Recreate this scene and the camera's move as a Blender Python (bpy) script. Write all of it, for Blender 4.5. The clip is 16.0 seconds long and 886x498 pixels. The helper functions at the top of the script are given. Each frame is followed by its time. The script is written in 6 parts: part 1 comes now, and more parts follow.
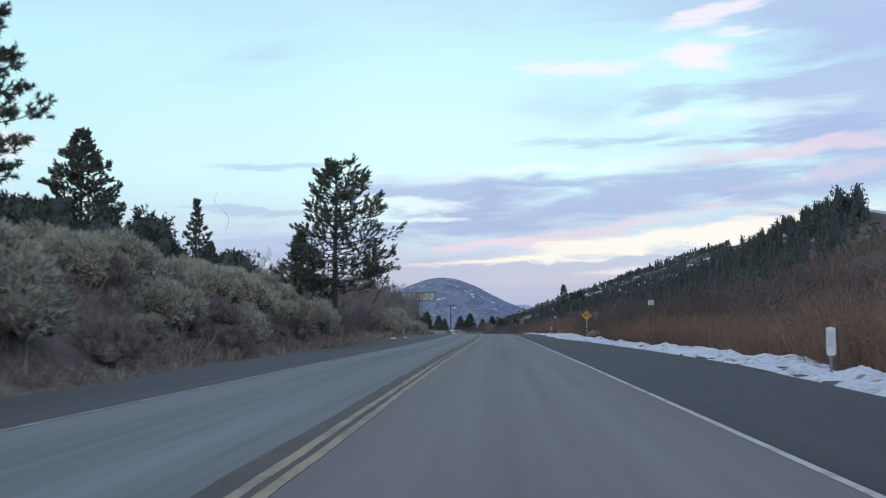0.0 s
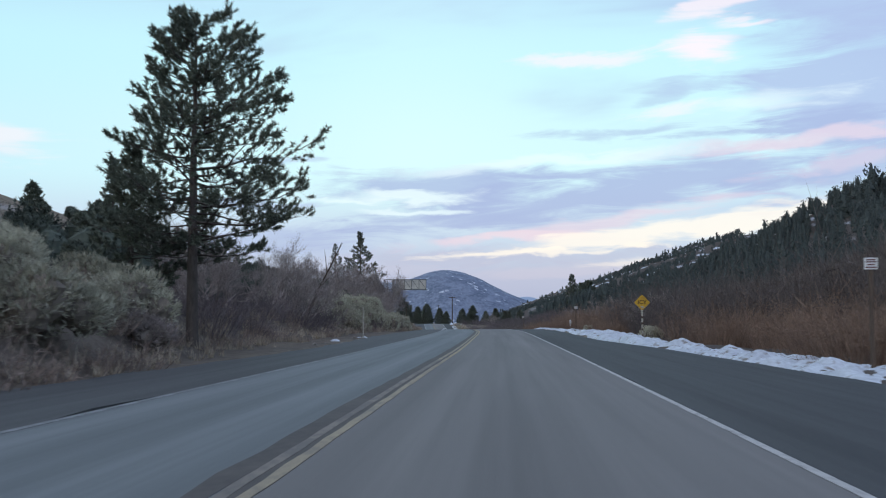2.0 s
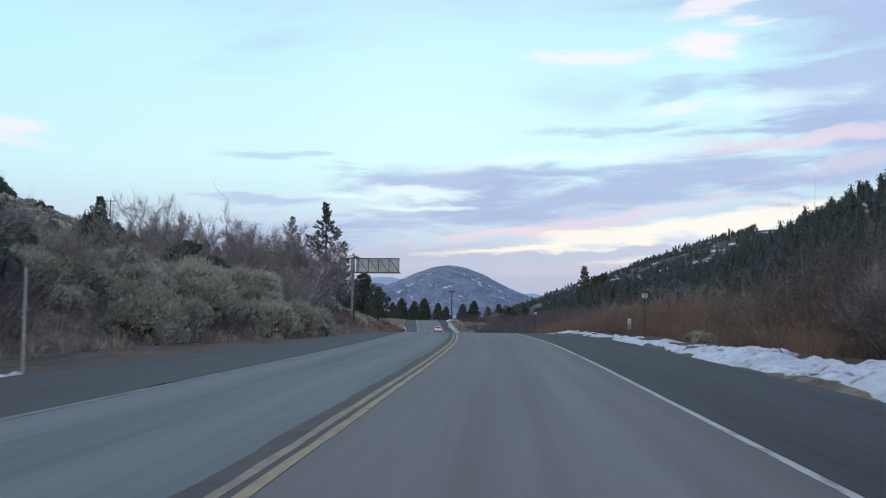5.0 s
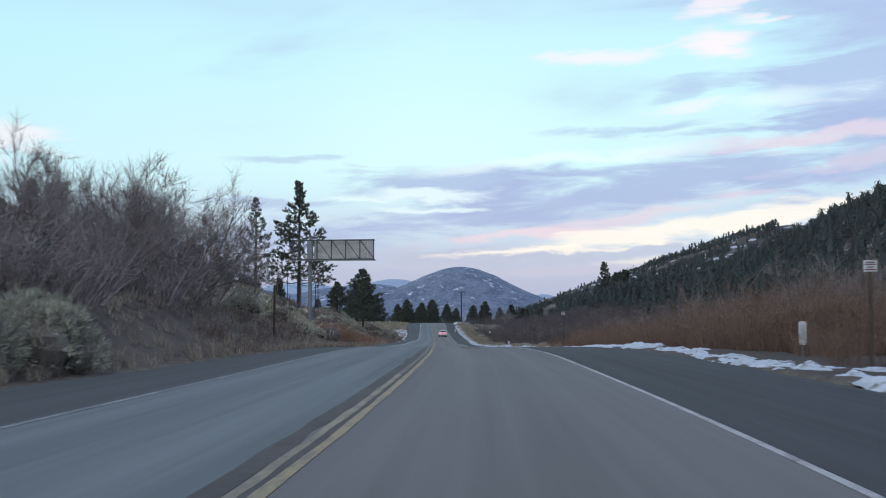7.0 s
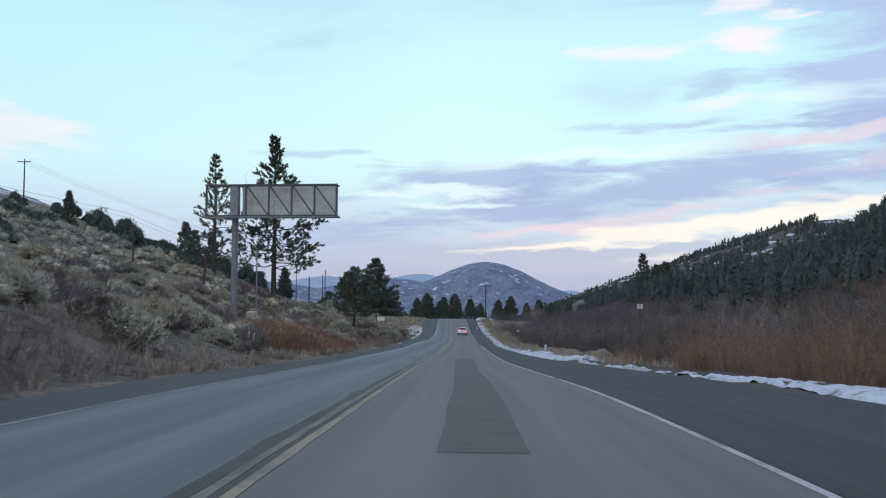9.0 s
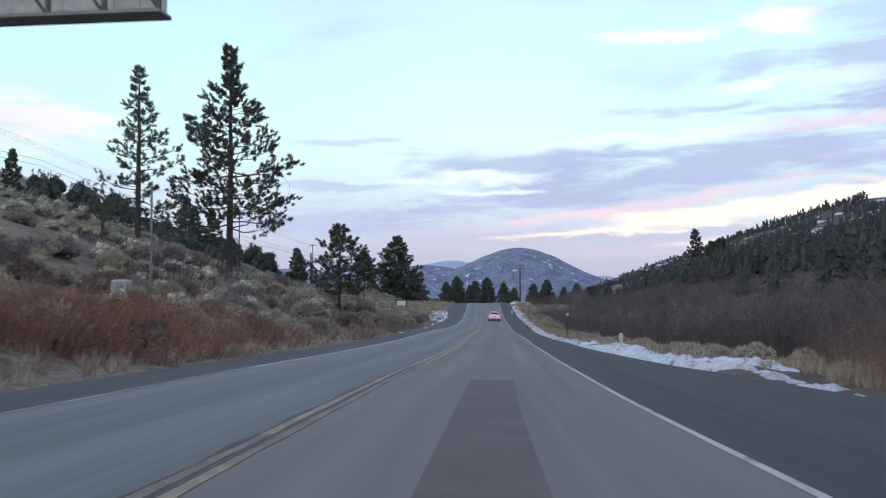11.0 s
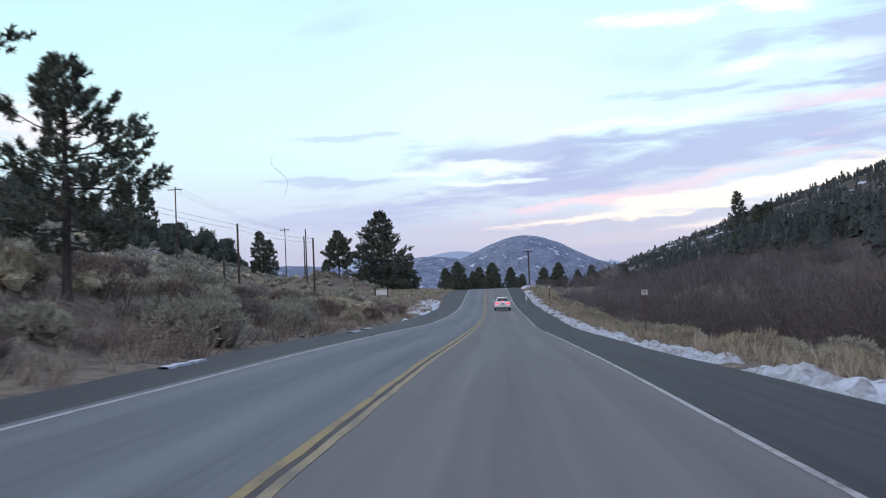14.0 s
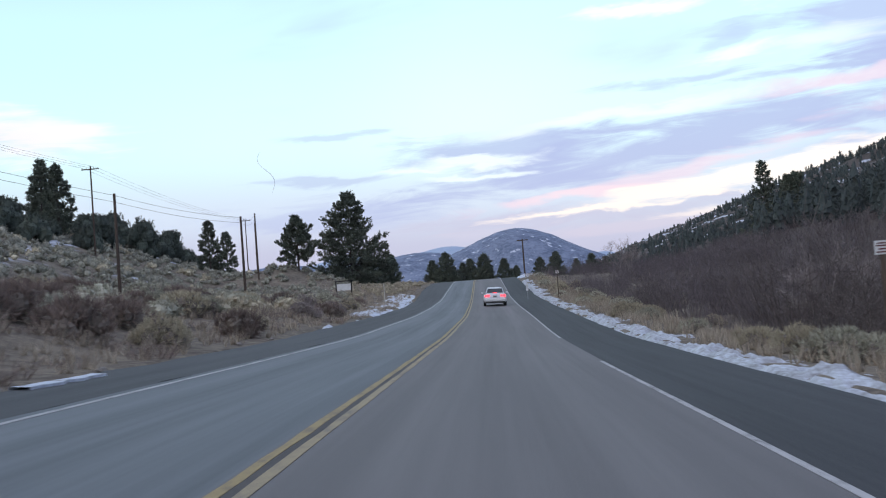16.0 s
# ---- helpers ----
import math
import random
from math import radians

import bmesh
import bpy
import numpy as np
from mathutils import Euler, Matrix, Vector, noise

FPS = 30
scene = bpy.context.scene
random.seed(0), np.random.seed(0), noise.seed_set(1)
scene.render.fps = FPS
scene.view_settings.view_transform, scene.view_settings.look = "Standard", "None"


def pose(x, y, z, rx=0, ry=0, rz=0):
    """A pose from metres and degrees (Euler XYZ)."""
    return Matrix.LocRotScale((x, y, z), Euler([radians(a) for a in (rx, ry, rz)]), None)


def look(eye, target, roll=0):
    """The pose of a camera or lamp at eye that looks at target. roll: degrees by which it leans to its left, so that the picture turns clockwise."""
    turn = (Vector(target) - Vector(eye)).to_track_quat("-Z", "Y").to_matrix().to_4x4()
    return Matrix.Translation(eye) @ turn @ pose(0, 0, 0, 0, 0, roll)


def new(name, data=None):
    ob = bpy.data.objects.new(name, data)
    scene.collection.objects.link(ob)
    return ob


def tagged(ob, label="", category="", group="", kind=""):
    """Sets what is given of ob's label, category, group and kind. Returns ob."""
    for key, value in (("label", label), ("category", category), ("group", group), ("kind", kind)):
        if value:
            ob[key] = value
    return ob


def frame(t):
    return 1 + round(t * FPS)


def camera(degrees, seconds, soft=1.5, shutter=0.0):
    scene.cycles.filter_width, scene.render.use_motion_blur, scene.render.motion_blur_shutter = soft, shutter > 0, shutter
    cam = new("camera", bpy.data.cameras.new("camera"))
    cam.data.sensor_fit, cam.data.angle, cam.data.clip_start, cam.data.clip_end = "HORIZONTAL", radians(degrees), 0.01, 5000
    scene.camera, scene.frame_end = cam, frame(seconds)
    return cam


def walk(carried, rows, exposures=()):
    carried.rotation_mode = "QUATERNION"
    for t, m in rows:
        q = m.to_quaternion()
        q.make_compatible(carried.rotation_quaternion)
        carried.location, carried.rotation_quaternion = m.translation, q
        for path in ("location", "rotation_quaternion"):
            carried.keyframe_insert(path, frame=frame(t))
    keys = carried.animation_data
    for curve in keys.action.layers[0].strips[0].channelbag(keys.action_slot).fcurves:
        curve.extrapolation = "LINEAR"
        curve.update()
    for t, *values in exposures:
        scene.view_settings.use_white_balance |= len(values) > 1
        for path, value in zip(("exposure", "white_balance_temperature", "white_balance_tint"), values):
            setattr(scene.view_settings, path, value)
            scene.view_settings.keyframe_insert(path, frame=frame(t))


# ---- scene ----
cam = camera(46.9, 16.0, soft=1.1, shutter=0.25)
PATH = [
    (0, (0.159, 2.571, 1.121), (0.063, 4.563, 1.27), 0.1),
    (0.5, (0.2, 10.223, 1.144), (0.106, 12.216, 1.287), 0.3),
    (1, (0.252, 17.938, 1.171), (0.16, 19.931, 1.309), 0.0),
    (1.5, (0.309, 25.716, 1.18), (0.218, 27.709, 1.313), -0.0),
    (2, (0.376, 33.538, 1.179), (0.273, 35.53, 1.314), -0.2),
    (2.5, (0.439, 41.455, 1.186), (0.331, 43.448, 1.325), 0.2),
    (3, (0.479, 49.39, 1.184), (0.372, 51.383, 1.319), 0.6),
    (3.5, (0.556, 57.255, 1.162), (0.448, 59.248, 1.292), 0.7),
    (4, (0.622, 65.079, 1.127), (0.512, 67.073, 1.249), 0.6),
    (6.5, (0.556, 104.768, 1.124), (0.434, 106.76, 1.261), 0.1),
    (7, (0.449, 112.708, 1.116), (0.315, 114.699, 1.247), -0.2),
    (7.5, (0.246, 120.629, 1.104), (0.1, 122.619, 1.235), -0.1),
    (8, (-0.001, 128.53, 1.086), (-0.16, 130.519, 1.222), -0.0),
    (8.5, (-0.317, 136.397, 1.058), (-0.488, 138.385, 1.188), 0.0),
    (9, (-0.675, 144.24, 0.99), (-0.859, 146.227, 1.112), 0.3),
    (11.5, (-3.36, 183.105, -0.06), (-3.618, 185.086, 0.029), -0.5),
    (12, (-3.973, 190.884, -0.219), (-4.231, 192.865, -0.139), -0.8),
    (12.5, (-4.584, 198.686, -0.435), (-4.841, 200.668, -0.362), -1.2),
    (13, (-5.173, 206.533, -0.662), (-5.435, 208.515, -0.589), -2.2),
    (13.5, (-5.806, 214.491, -0.79), (-6.069, 216.472, -0.712), -2.2),
    (14, (-6.395, 222.54, -0.916), (-6.652, 224.522, -0.835), -2.5),
    (14.5, (-6.969, 230.648, -1.071), (-7.22, 232.631, -0.995), -2.8),
    (15, (-7.544, 238.791, -1.206), (-7.794, 240.773, -1.126), -2.9),
    (15.5, (-8.126, 246.968, -1.362), (-8.374, 248.951, -1.284), -3.5),
    (16, (-8.663, 255.164, -1.553), (-8.906, 257.147, -1.481), -4.2),
]
walk(cam, [(t, look(eye, target, roll)) for t, eye, target, roll in PATH],
     exposures=[(0, 0.02, 6640, 10), (9.2, 0.02, 6690, 10), (11.3, 0.15, 6850, 16), (16.0, 0.19, 6860, 16)])

# ---- sky and light ----
world = bpy.data.worlds.new("dusk_sky")
scene.world = world
world.use_nodes = True
wn, wl = world.node_tree.nodes, world.node_tree.links
wn.clear()


def wmath(op, a, b=0.0, c=0.0, clamp=False):
    n = wn.new("ShaderNodeMath")
    n.operation, n.use_clamp = op, clamp
    for slot, v in zip(n.inputs, (a, b, c)):
        if isinstance(v, (int, float)):
            slot.default_value = v
        else:
            wl.new(v, slot)
    return n.outputs[0]


def wramp(fac, stops, ease="EASE"):
    n = wn.new("ShaderNodeValToRGB")
    n.color_ramp.interpolation = ease
    els = n.color_ramp.elements
    while len(els) < len(stops):
        els.new(0.5)
    for e, (p, c) in zip(els, stops):
        e.position = p
        e.color = (c, c, c, 1) if isinstance(c, (int, float)) else (*c, 1)
    wl.new(fac, n.inputs[0])
    return n.outputs[0]


def wmix(fac, a, b):
    n = wn.new("ShaderNodeMix")
    n.data_type = "RGBA"
    for slot, v in ((n.inputs[0], fac), (n.inputs[6], a), (n.inputs[7], b)):
        if isinstance(v, (int, float)):
            slot.default_value = v
        elif isinstance(v, tuple):
            slot.default_value = (*v, 1)
        else:
            wl.new(v, slot)
    return n.outputs[2]


def wnoise(vec, scale, detail=4.0, rough=0.55, distort=0.0):
    n = wn.new("ShaderNodeTexNoise")
    n.inputs["Scale"].default_value, n.inputs["Detail"].default_value = scale, detail
    n.inputs["Roughness"].default_value, n.inputs["Distortion"].default_value = rough, distort
    wl.new(vec, n.inputs["Vector"])
    return n.outputs["Fac"]


tc = wn.new("ShaderNodeTexCoord")
sep = wn.new("ShaderNodeSeparateXYZ")
wl.new(tc.outputs["Generated"], sep.inputs[0])
# azimuth to the right of the road and elevation, both in degrees
az = wmath("MULTIPLY", wmath("ARCTAN2", sep.outputs[0], sep.outputs[1]), 57.2958)
el = wmath("MULTIPLY", wmath("ARCSINE", sep.outputs[2]), 57.2958)


def wvec(a, b, c=0.0):
    n = wn.new("ShaderNodeCombineXYZ")
    for slot, v in zip(n.inputs, (a, b, c)):
        if isinstance(v, (int, float)):
            slot.default_value = v
        else:
            wl.new(v, slot)
    return n.outputs[0]


# clear sky: grey-blue haze at the horizon, pale cyan above, paler blue at the zenith
clear = wramp(wmath("DIVIDE", el, 60.0, clamp=True), [
    (0.0, (0.38, 0.47, 0.68)), (0.035, (0.44, 0.51, 0.73)), (0.08, (0.54, 0.68, 0.88)),
    (0.14, (0.57, 0.87, 1.00)), (0.24, (0.53, 0.89, 1.02)), (0.32, (0.45, 0.71, 0.96)), (0.6, (0.44, 0.58, 0.78)), (1.0, (0.40, 0.49, 0.66))])
across = wmath("ADD", wmath("DIVIDE", az, 60.0), 0.5, clamp=True)
# the brightest sky lies ahead, left of the road
glow = wramp(across, [(0.0, 0.15), (0.25, 0.5), (0.42, 1.0), (0.62, 0.6), (0.9, 0.1)])
clear = wmix(wmath("MULTIPLY", glow, wramp(wmath("DIVIDE", el, 30.0, clamp=True), [(0.12, 0.0), (0.3, 0.55), (0.55, 0.25), (0.8, 0.0)])), clear, (0.76, 1.05, 1.05))
# cloud sheets in long streaks that climb to the right
slant = wmath("SUBTRACT", el, wmath("MULTIPLY", az, 0.045))
v_sheet = wvec(wmath("MULTIPLY", az, 0.055), wmath("MULTIPLY", slant, 0.27), 3.7)
v_wisp = wvec(wmath("MULTIPLY", az, 0.13), wmath("MULTIPLY", slant, 0.40), 8.2)
sheet = wnoise(v_sheet, 1.0, 4.0, 0.5, 0.35)
wisp = wnoise(v_wisp, 1.0, 4.0, 0.52, 0.3)
# broken threads of high cloud everywhere
high_bank = wmath("MULTIPLY", wramp(wmath("DIVIDE", el, 40.0, clamp=True), [(0.17, 0.04), (0.27, 0.20), (0.45, 0.34), (0.9, 0.36)]), wramp(across, [(0.45, 0.0), (0.72, 0.5), (0.95, 1.35)]))
cover = wramp(wmath("ADD", sheet, high_bank), [(0.52, 0.0), (0.9, 0.8)])
LAVENDER, HIGH_LAVENDER, GREY_LAVENDER = (0.355, 0.45, 0.76), (0.41, 0.52, 0.82), (0.46, 0.51, 0.73)
PINK, DIM_PINK, CREAM, PALE, PUFF = (0.84, 0.68, 0.81), (0.54, 0.56, 0.75), (1.03, 0.97, 0.90), (0.80, 0.97, 1.05), (1.0, 0.90, 0.98)
sky = wmix(cover, clear, HIGH_LAVENDER)
fray = wnoise(wvec(wmath("MULTIPLY", az, 0.16), wmath("MULTIPLY", slant, 1.1), 21.0), 1.0, 6.0, 0.62, 0.9)
ragged = wmath("ADD", wmath("MULTIPLY", wmath("SUBTRACT", wisp, 0.5), 2.4), wmath("MULTIPLY", wmath("SUBTRACT", fray, 0.5), 3.2))
# drifting coordinates bend the streaks
az_w = wmath("ADD", az, wmath("MULTIPLY", wmath("SUBTRACT", wnoise(wvec(wmath("MULTIPLY", az, 0.10), wmath("MULTIPLY", el, 0.5), 33.0), 1.0, 3.0), 0.5), 7.0))
el_w = wmath("ADD", el, wmath("MULTIPLY", wmath("SUBTRACT", wnoise(wvec(wmath("MULTIPLY", az, 0.17), wmath("MULTIPLY", el, 0.55), 44.0), 1.0, 4.0, 0.55, 0.4), 0.5), 2.0))


def cloud(under, a0, e0, long_, high, slope, colour, strength):
    """A ragged streak of cloud over the sky so far, centred at azimuth a0 and elevation e0, in degrees."""
    da = wmath("SUBTRACT", az_w, a0)
    de = wmath("SUBTRACT", wmath("SUBTRACT", el_w, e0), wmath("MULTIPLY", da, slope))
    d2 = wmath("ADD", wmath("POWER", wmath("ABSOLUTE", wmath("DIVIDE", da, long_)), 2.0), wmath("POWER", wmath("ABSOLUTE", wmath("DIVIDE", de, high)), 2.0))
    m = wmath("ADD", wmath("SUBTRACT", 1.0, wmath("SQRT", d2)), wmath("MULTIPLY", ragged, 0.52))
    mask = wmath("MULTIPLY", wramp(m, [(0.0, 0.0), (0.72, 1.0)]), strength)
    return wmix(mask, under, colour)


# thick lavender bank, low ahead and to the right
sky = cloud(sky, 9.6, 7.31, 22.2, 2.38, 0.13, LAVENDER, 0.88)
sky = cloud(sky, -2.3, 7.31, 7.9, 1.14, 0.03, LAVENDER, 0.80)
sky = cloud(sky, -2.6, 5.51, 6.7, 0.95, 0.02, LAVENDER, 0.65)
sky = cloud(sky, 19.9, 7.79, 9.1, 1.90, 0.10, LAVENDER, 0.70)
sky = cloud(sky, 20.5, 12.49, 9.1, 5.71, 0.00, HIGH_LAVENDER, 0.85)
sky = cloud(sky, 18.3, 16.18, 4.8, 2.38, 0.10, HIGH_LAVENDER, 0.55)
# thin lavender streaks
sky = cloud(sky, 7.5, 10.30, 6.3, 0.52, 0.10, LAVENDER, 0.55)
sky = cloud(sky, 16.1, 10.24, 9.5, 0.52, 0.05, LAVENDER, 0.75)
sky = cloud(sky, -11.7, 8.73, 3.8, 0.29, 0.00, LAVENDER, 0.45)
sky = cloud(sky, -13.5, 6.20, 5.5, 0.38, -0.02, LAVENDER, 0.55)
sky = cloud(sky, -14.8, 4.30, 6.7, 1.14, 0.00, LAVENDER, 0.50)
sky = cloud(sky, 9.3, 12.02, 3.2, 0.38, 0.15, LAVENDER, 0.40)
sky = cloud(sky, 0.3, 3.41, 12.7, 0.62, 0.02, GREY_LAVENDER, 0.75)
sky = cloud(sky, 11.7, 12.55, 4.8, 0.48, 0.05, HIGH_LAVENDER, 0.40)
# pink underlight
sky = cloud(sky, 6.2, 5.35, 12.7, 0.57, 0.13, PINK, 0.55)
sky = cloud(sky, 0.9, 4.49, 5.5, 0.38, 0.05, PINK, 0.60)
sky = cloud(sky, 15.8, 9.30, 7.9, 0.67, 0.05, PINK, 0.65)
sky = cloud(sky, 2.5, 2.65, 11.1, 0.76, 0.00, DIM_PINK, 0.65)
sky = cloud(sky, 18.9, 8.10, 5.5, 0.67, 0.10, PINK, 0.40)
# cream light under the bank
sky = cloud(sky, 11.4, 5.00, 13.5, 0.81, 0.13, CREAM, 0.78)
sky = cloud(sky, 2.8, 3.70, 8.3, 0.24, 0.04, CREAM, 0.70)
sky = cloud(sky, 7.8, 3.03, 4.4, 0.33, 0.02, CREAM, 0.45)
# pale rifts and lit puffs
sky = cloud(sky, -4.6, 6.90, 4.6, 0.43, 0.02, PALE, 0.85)
sky = cloud(sky, -7.9, 6.58, 3.2, 0.29, 0.00, PALE, 0.70)
sky = cloud(sky, -5.4, 6.01, 3.6, 0.29, 0.00, PALE, 0.75)
sky = cloud(sky, 4.1, 8.73, 10.3, 0.57, 0.08, PALE, 0.70)
sky = cloud(sky, 11.3, 14.40, 2.7, 1.24, 0.05, PUFF, 0.90)
sky = cloud(sky, 5.9, 14.10, 5.3, 0.57, 0.02, PUFF, 0.65)
sky = cloud(sky, 12.9, 16.60, 4.6, 0.62, 0.14, PUFF, 0.75)
sky = cloud(sky, 14.1, 15.75, 2.5, 0.33, 0.05, PUFF, 0.65)
sky = cloud(sky, 10.2, 11.37, 4.6, 0.62, 0.08, PUFF, 0.50)
sky = cloud(sky, 14.1, 11.49, 5.5, 0.76, 0.04, PALE, 0.60)
sky = cloud(sky, -29.5, 9.6, 6.0, 1.6, -0.10, PUFF, 0.60)
# a share of the physical twilight sky fills the rest of the dome
nish = wn.new("ShaderNodeTexSky")
nish.sky_type, nish.sun_disc = "NISHITA", False
nish.sun_elevation, nish.sun_rotation = radians(4.0), radians(-150.0)
nmul = wn.new("ShaderNodeMix")
nmul.data_type, nmul.blend_type = "RGBA", "ADD"
nmul.inputs[0].default_value = 0.03
wl.new(sky, nmul.inputs[6])
wl.new(nish.outputs[0], nmul.inputs[7])
bg = wn.new("ShaderNodeBackground")
bg.inputs["Strength"].default_value = 0.95
wout = wn.new("ShaderNodeOutputWorld")
wl.new(nmul.outputs[2], bg.inputs["Color"])
wl.new(bg.outputs[0], wout.inputs["Surface"])

sun_data = bpy.data.lights.new("sun", "SUN")
sun_data.energy, sun_data.angle, sun_data.color = 0.5, radians(40), (1.0, 0.88, 0.84)
sun = new("sun", sun_data)
sun.matrix_world = look((0, 0, 80), (30, 52, 40))

# ---- materials ----
def material(name, color=(0.5, 0.5, 0.5), rough=0.8, metal=0.0, dark=None, scale=4.0, fine=40.0, bump=0.0, coords="Object", island=0.0, spec=0.3, objvar=0.0, stretch=None):
    """A procedural surface: two scales of noise between color and dark, with optional relief."""
    m = bpy.data.materials.new(name)
    m.use_nodes = True
    nt = m.node_tree
    p = nt.nodes["Principled BSDF"]
    p.inputs["Roughness"].default_value, p.inputs["Metallic"].default_value = rough, metal
    p.inputs["Specular IOR Level"].default_value = spec
    dark = dark or tuple(c * 0.6 for c in color)
    co = nt.nodes.new("ShaderNodeTexCoord").outputs[coords]
    if stretch:
        mp = nt.nodes.new("ShaderNodeMapping")
        mp.inputs["Scale"].default_value = stretch
        nt.links.new(co, mp.inputs["Vector"])
        co = mp.outputs[0]
    big, small = nt.nodes.new("ShaderNodeTexNoise"), nt.nodes.new("ShaderNodeTexNoise")
    for n, s, d in ((big, scale, 4.0), (small, fine, 3.0)):
        n.inputs["Scale"].default_value, n.inputs["Detail"].default_value = s, d
        nt.links.new(co, n.inputs["Vector"])
    mixv = nt.nodes.new("ShaderNodeMath")
    mixv.operation = "MULTIPLY_ADD"
    nt.links.new(small.outputs["Fac"], mixv.inputs[0])
    mixv.inputs[1].default_value = 0.5
    half = nt.nodes.new("ShaderNodeMath")
    half.operation = "MULTIPLY"
    nt.links.new(big.outputs["Fac"], half.inputs[0])
    half.inputs[1].default_value = 0.5
    nt.links.new(half.outputs[0], mixv.inputs[2])
    ramp = nt.nodes.new("ShaderNodeValToRGB")
    ramp.color_ramp.elements[0].position, ramp.color_ramp.elements[1].position = 0.36, 0.64
    ramp.color_ramp.elements[0].color, ramp.color_ramp.elements[1].color = (*dark, 1), (*color, 1)
    nt.links.new(mixv.outputs[0], ramp.inputs[0])
    col = ramp.outputs[0]
    for kind, amount in (("island", island), ("object", objvar)):
        if amount:
            if kind == "island":
                src = nt.nodes.new("ShaderNodeNewGeometry").outputs["Random Per Island"]
            else:
                src = nt.nodes.new("ShaderNodeObjectInfo").outputs["Random"]
            hsv = nt.nodes.new("ShaderNodeHueSaturation")
            rng_ = nt.nodes.new("ShaderNodeMapRange")
            rng_.inputs["To Min"].default_value, rng_.inputs["To Max"].default_value = 1 - amount, 1 + amount
            nt.links.new(src, rng_.inputs["Value"])
            nt.links.new(rng_.outputs[0], hsv.inputs["Value"])
            nt.links.new(col, hsv.inputs["Color"])
            col = hsv.outputs[0]
    nt.links.new(col, p.inputs["Base Color"])
    if bump:
        b = nt.nodes.new("ShaderNodeBump")
        b.inputs["Strength"].default_value, b.inputs["Distance"].default_value = bump, 0.02
        nt.links.new(mixv.outputs[0], b.inputs["Height"])
        nt.links.new(b.outputs[0], p.inputs["Normal"])
    return m


def asphalt(name, light, dark, worn, streaky=0.5):
    """Asphalt on a strip whose UV is metres across and along: polished wheel tracks, mottling, cracks, grit."""
    m = bpy.data.materials.new(name)
    m.use_nodes = True
    nt = m.node_tree
    nd, lk = nt.nodes, nt.links
    p = nd["Principled BSDF"]
    p.inputs["Roughness"].default_value, p.inputs["Specular IOR Level"].default_value = 0.72, 0.35
    uv = nd.new("ShaderNodeUVMap")
    sp = nd.new("ShaderNodeSeparateXYZ")
    lk.new(uv.outputs[0], sp.inputs[0])

    def noise_at(sx, sy, detail=4.0):
        mp = nd.new("ShaderNodeMapping")
        mp.inputs["Scale"].default_value = (sx, sy, 1)
        lk.new(uv.outputs[0], mp.inputs[0])
        n = nd.new("ShaderNodeTexNoise")
        n.inputs["Scale"].default_value, n.inputs["Detail"].default_value = 1.0, detail
        lk.new(mp.outputs[0], n.inputs["Vector"])
        return n.outputs["Fac"]

    def mth(op, a, b=0.0, c=0.0):
        n = nd.new("ShaderNodeMath")
        n.operation = op
        for slot, v in zip(n.inputs, (a, b, c)):
            if isinstance(v, (int, float)):
                slot.default_value = v
            else:
                lk.new(v, slot)
        return n.outputs[0]

    # wheel tracks about 0.9 m either side of each lane's middle
    lane = mth("ABSOLUTE", mth("SUBTRACT", mth("ABSOLUTE", sp.outputs[0]), 1.85))
    track = mth("POWER", 2.718, mth("MULTIPLY", mth("POWER", mth("DIVIDE", mth("SUBTRACT", lane, 0.85), 0.34), 2.0), -1.0))
    streak = noise_at(2.6, 0.03, 5.0)
    blotch = noise_at(0.6, 0.04, 6.0)
    mottle = noise_at(7.0, 0.12, 6.0)
    grit = noise_at(60.0, 60.0, 2.0)
    tone = mth("ADD", mth("ADD", mth("MULTIPLY", blotch, 0.40), mth("MULTIPLY", mth("SUBTRACT", mottle, 0.5), streaky)), mth("ADD", mth("MULTIPLY", streak, 0.55), mth("ADD", mth("MULTIPLY", track, worn), mth("MULTIPLY", grit, 0.22))))
    ramp = nd.new("ShaderNodeValToRGB")
    ramp.color_ramp.elements[0].position, ramp.color_ramp.elements[1].position = 0.36, 0.95
    ramp.color_ramp.elements[0].color, ramp.color_ramp.elements[1].color = (*dark, 1), (*light, 1)
    lk.new(tone, ramp.inputs[0])
    lk.new(ramp.outputs[0], p.inputs["Base Color"])
    b = nd.new("ShaderNodeBump")
    b.inputs["Strength"].default_value, b.inputs["Distance"].default_value = 0.35, 0.01
    lk.new(grit, b.inputs["Height"])
    lk.new(b.outputs[0], p.inputs["Normal"])
    return m


def worn_paint(name, color, under, cover):
    """Road paint rubbed through to the asphalt in patches."""
    m = material(name, color, 0.7, scale=1.2, fine=14.0)
    nt = m.node_tree
    ramp = next(n for n in nt.nodes if n.type == "VALTORGB")
    ramp.color_ramp.elements[0].position, ramp.color_ramp.elements[1].position = cover - 0.06, cover + 0.06
    ramp.color_ramp.elements[0].color = (*under, 1)
    return m


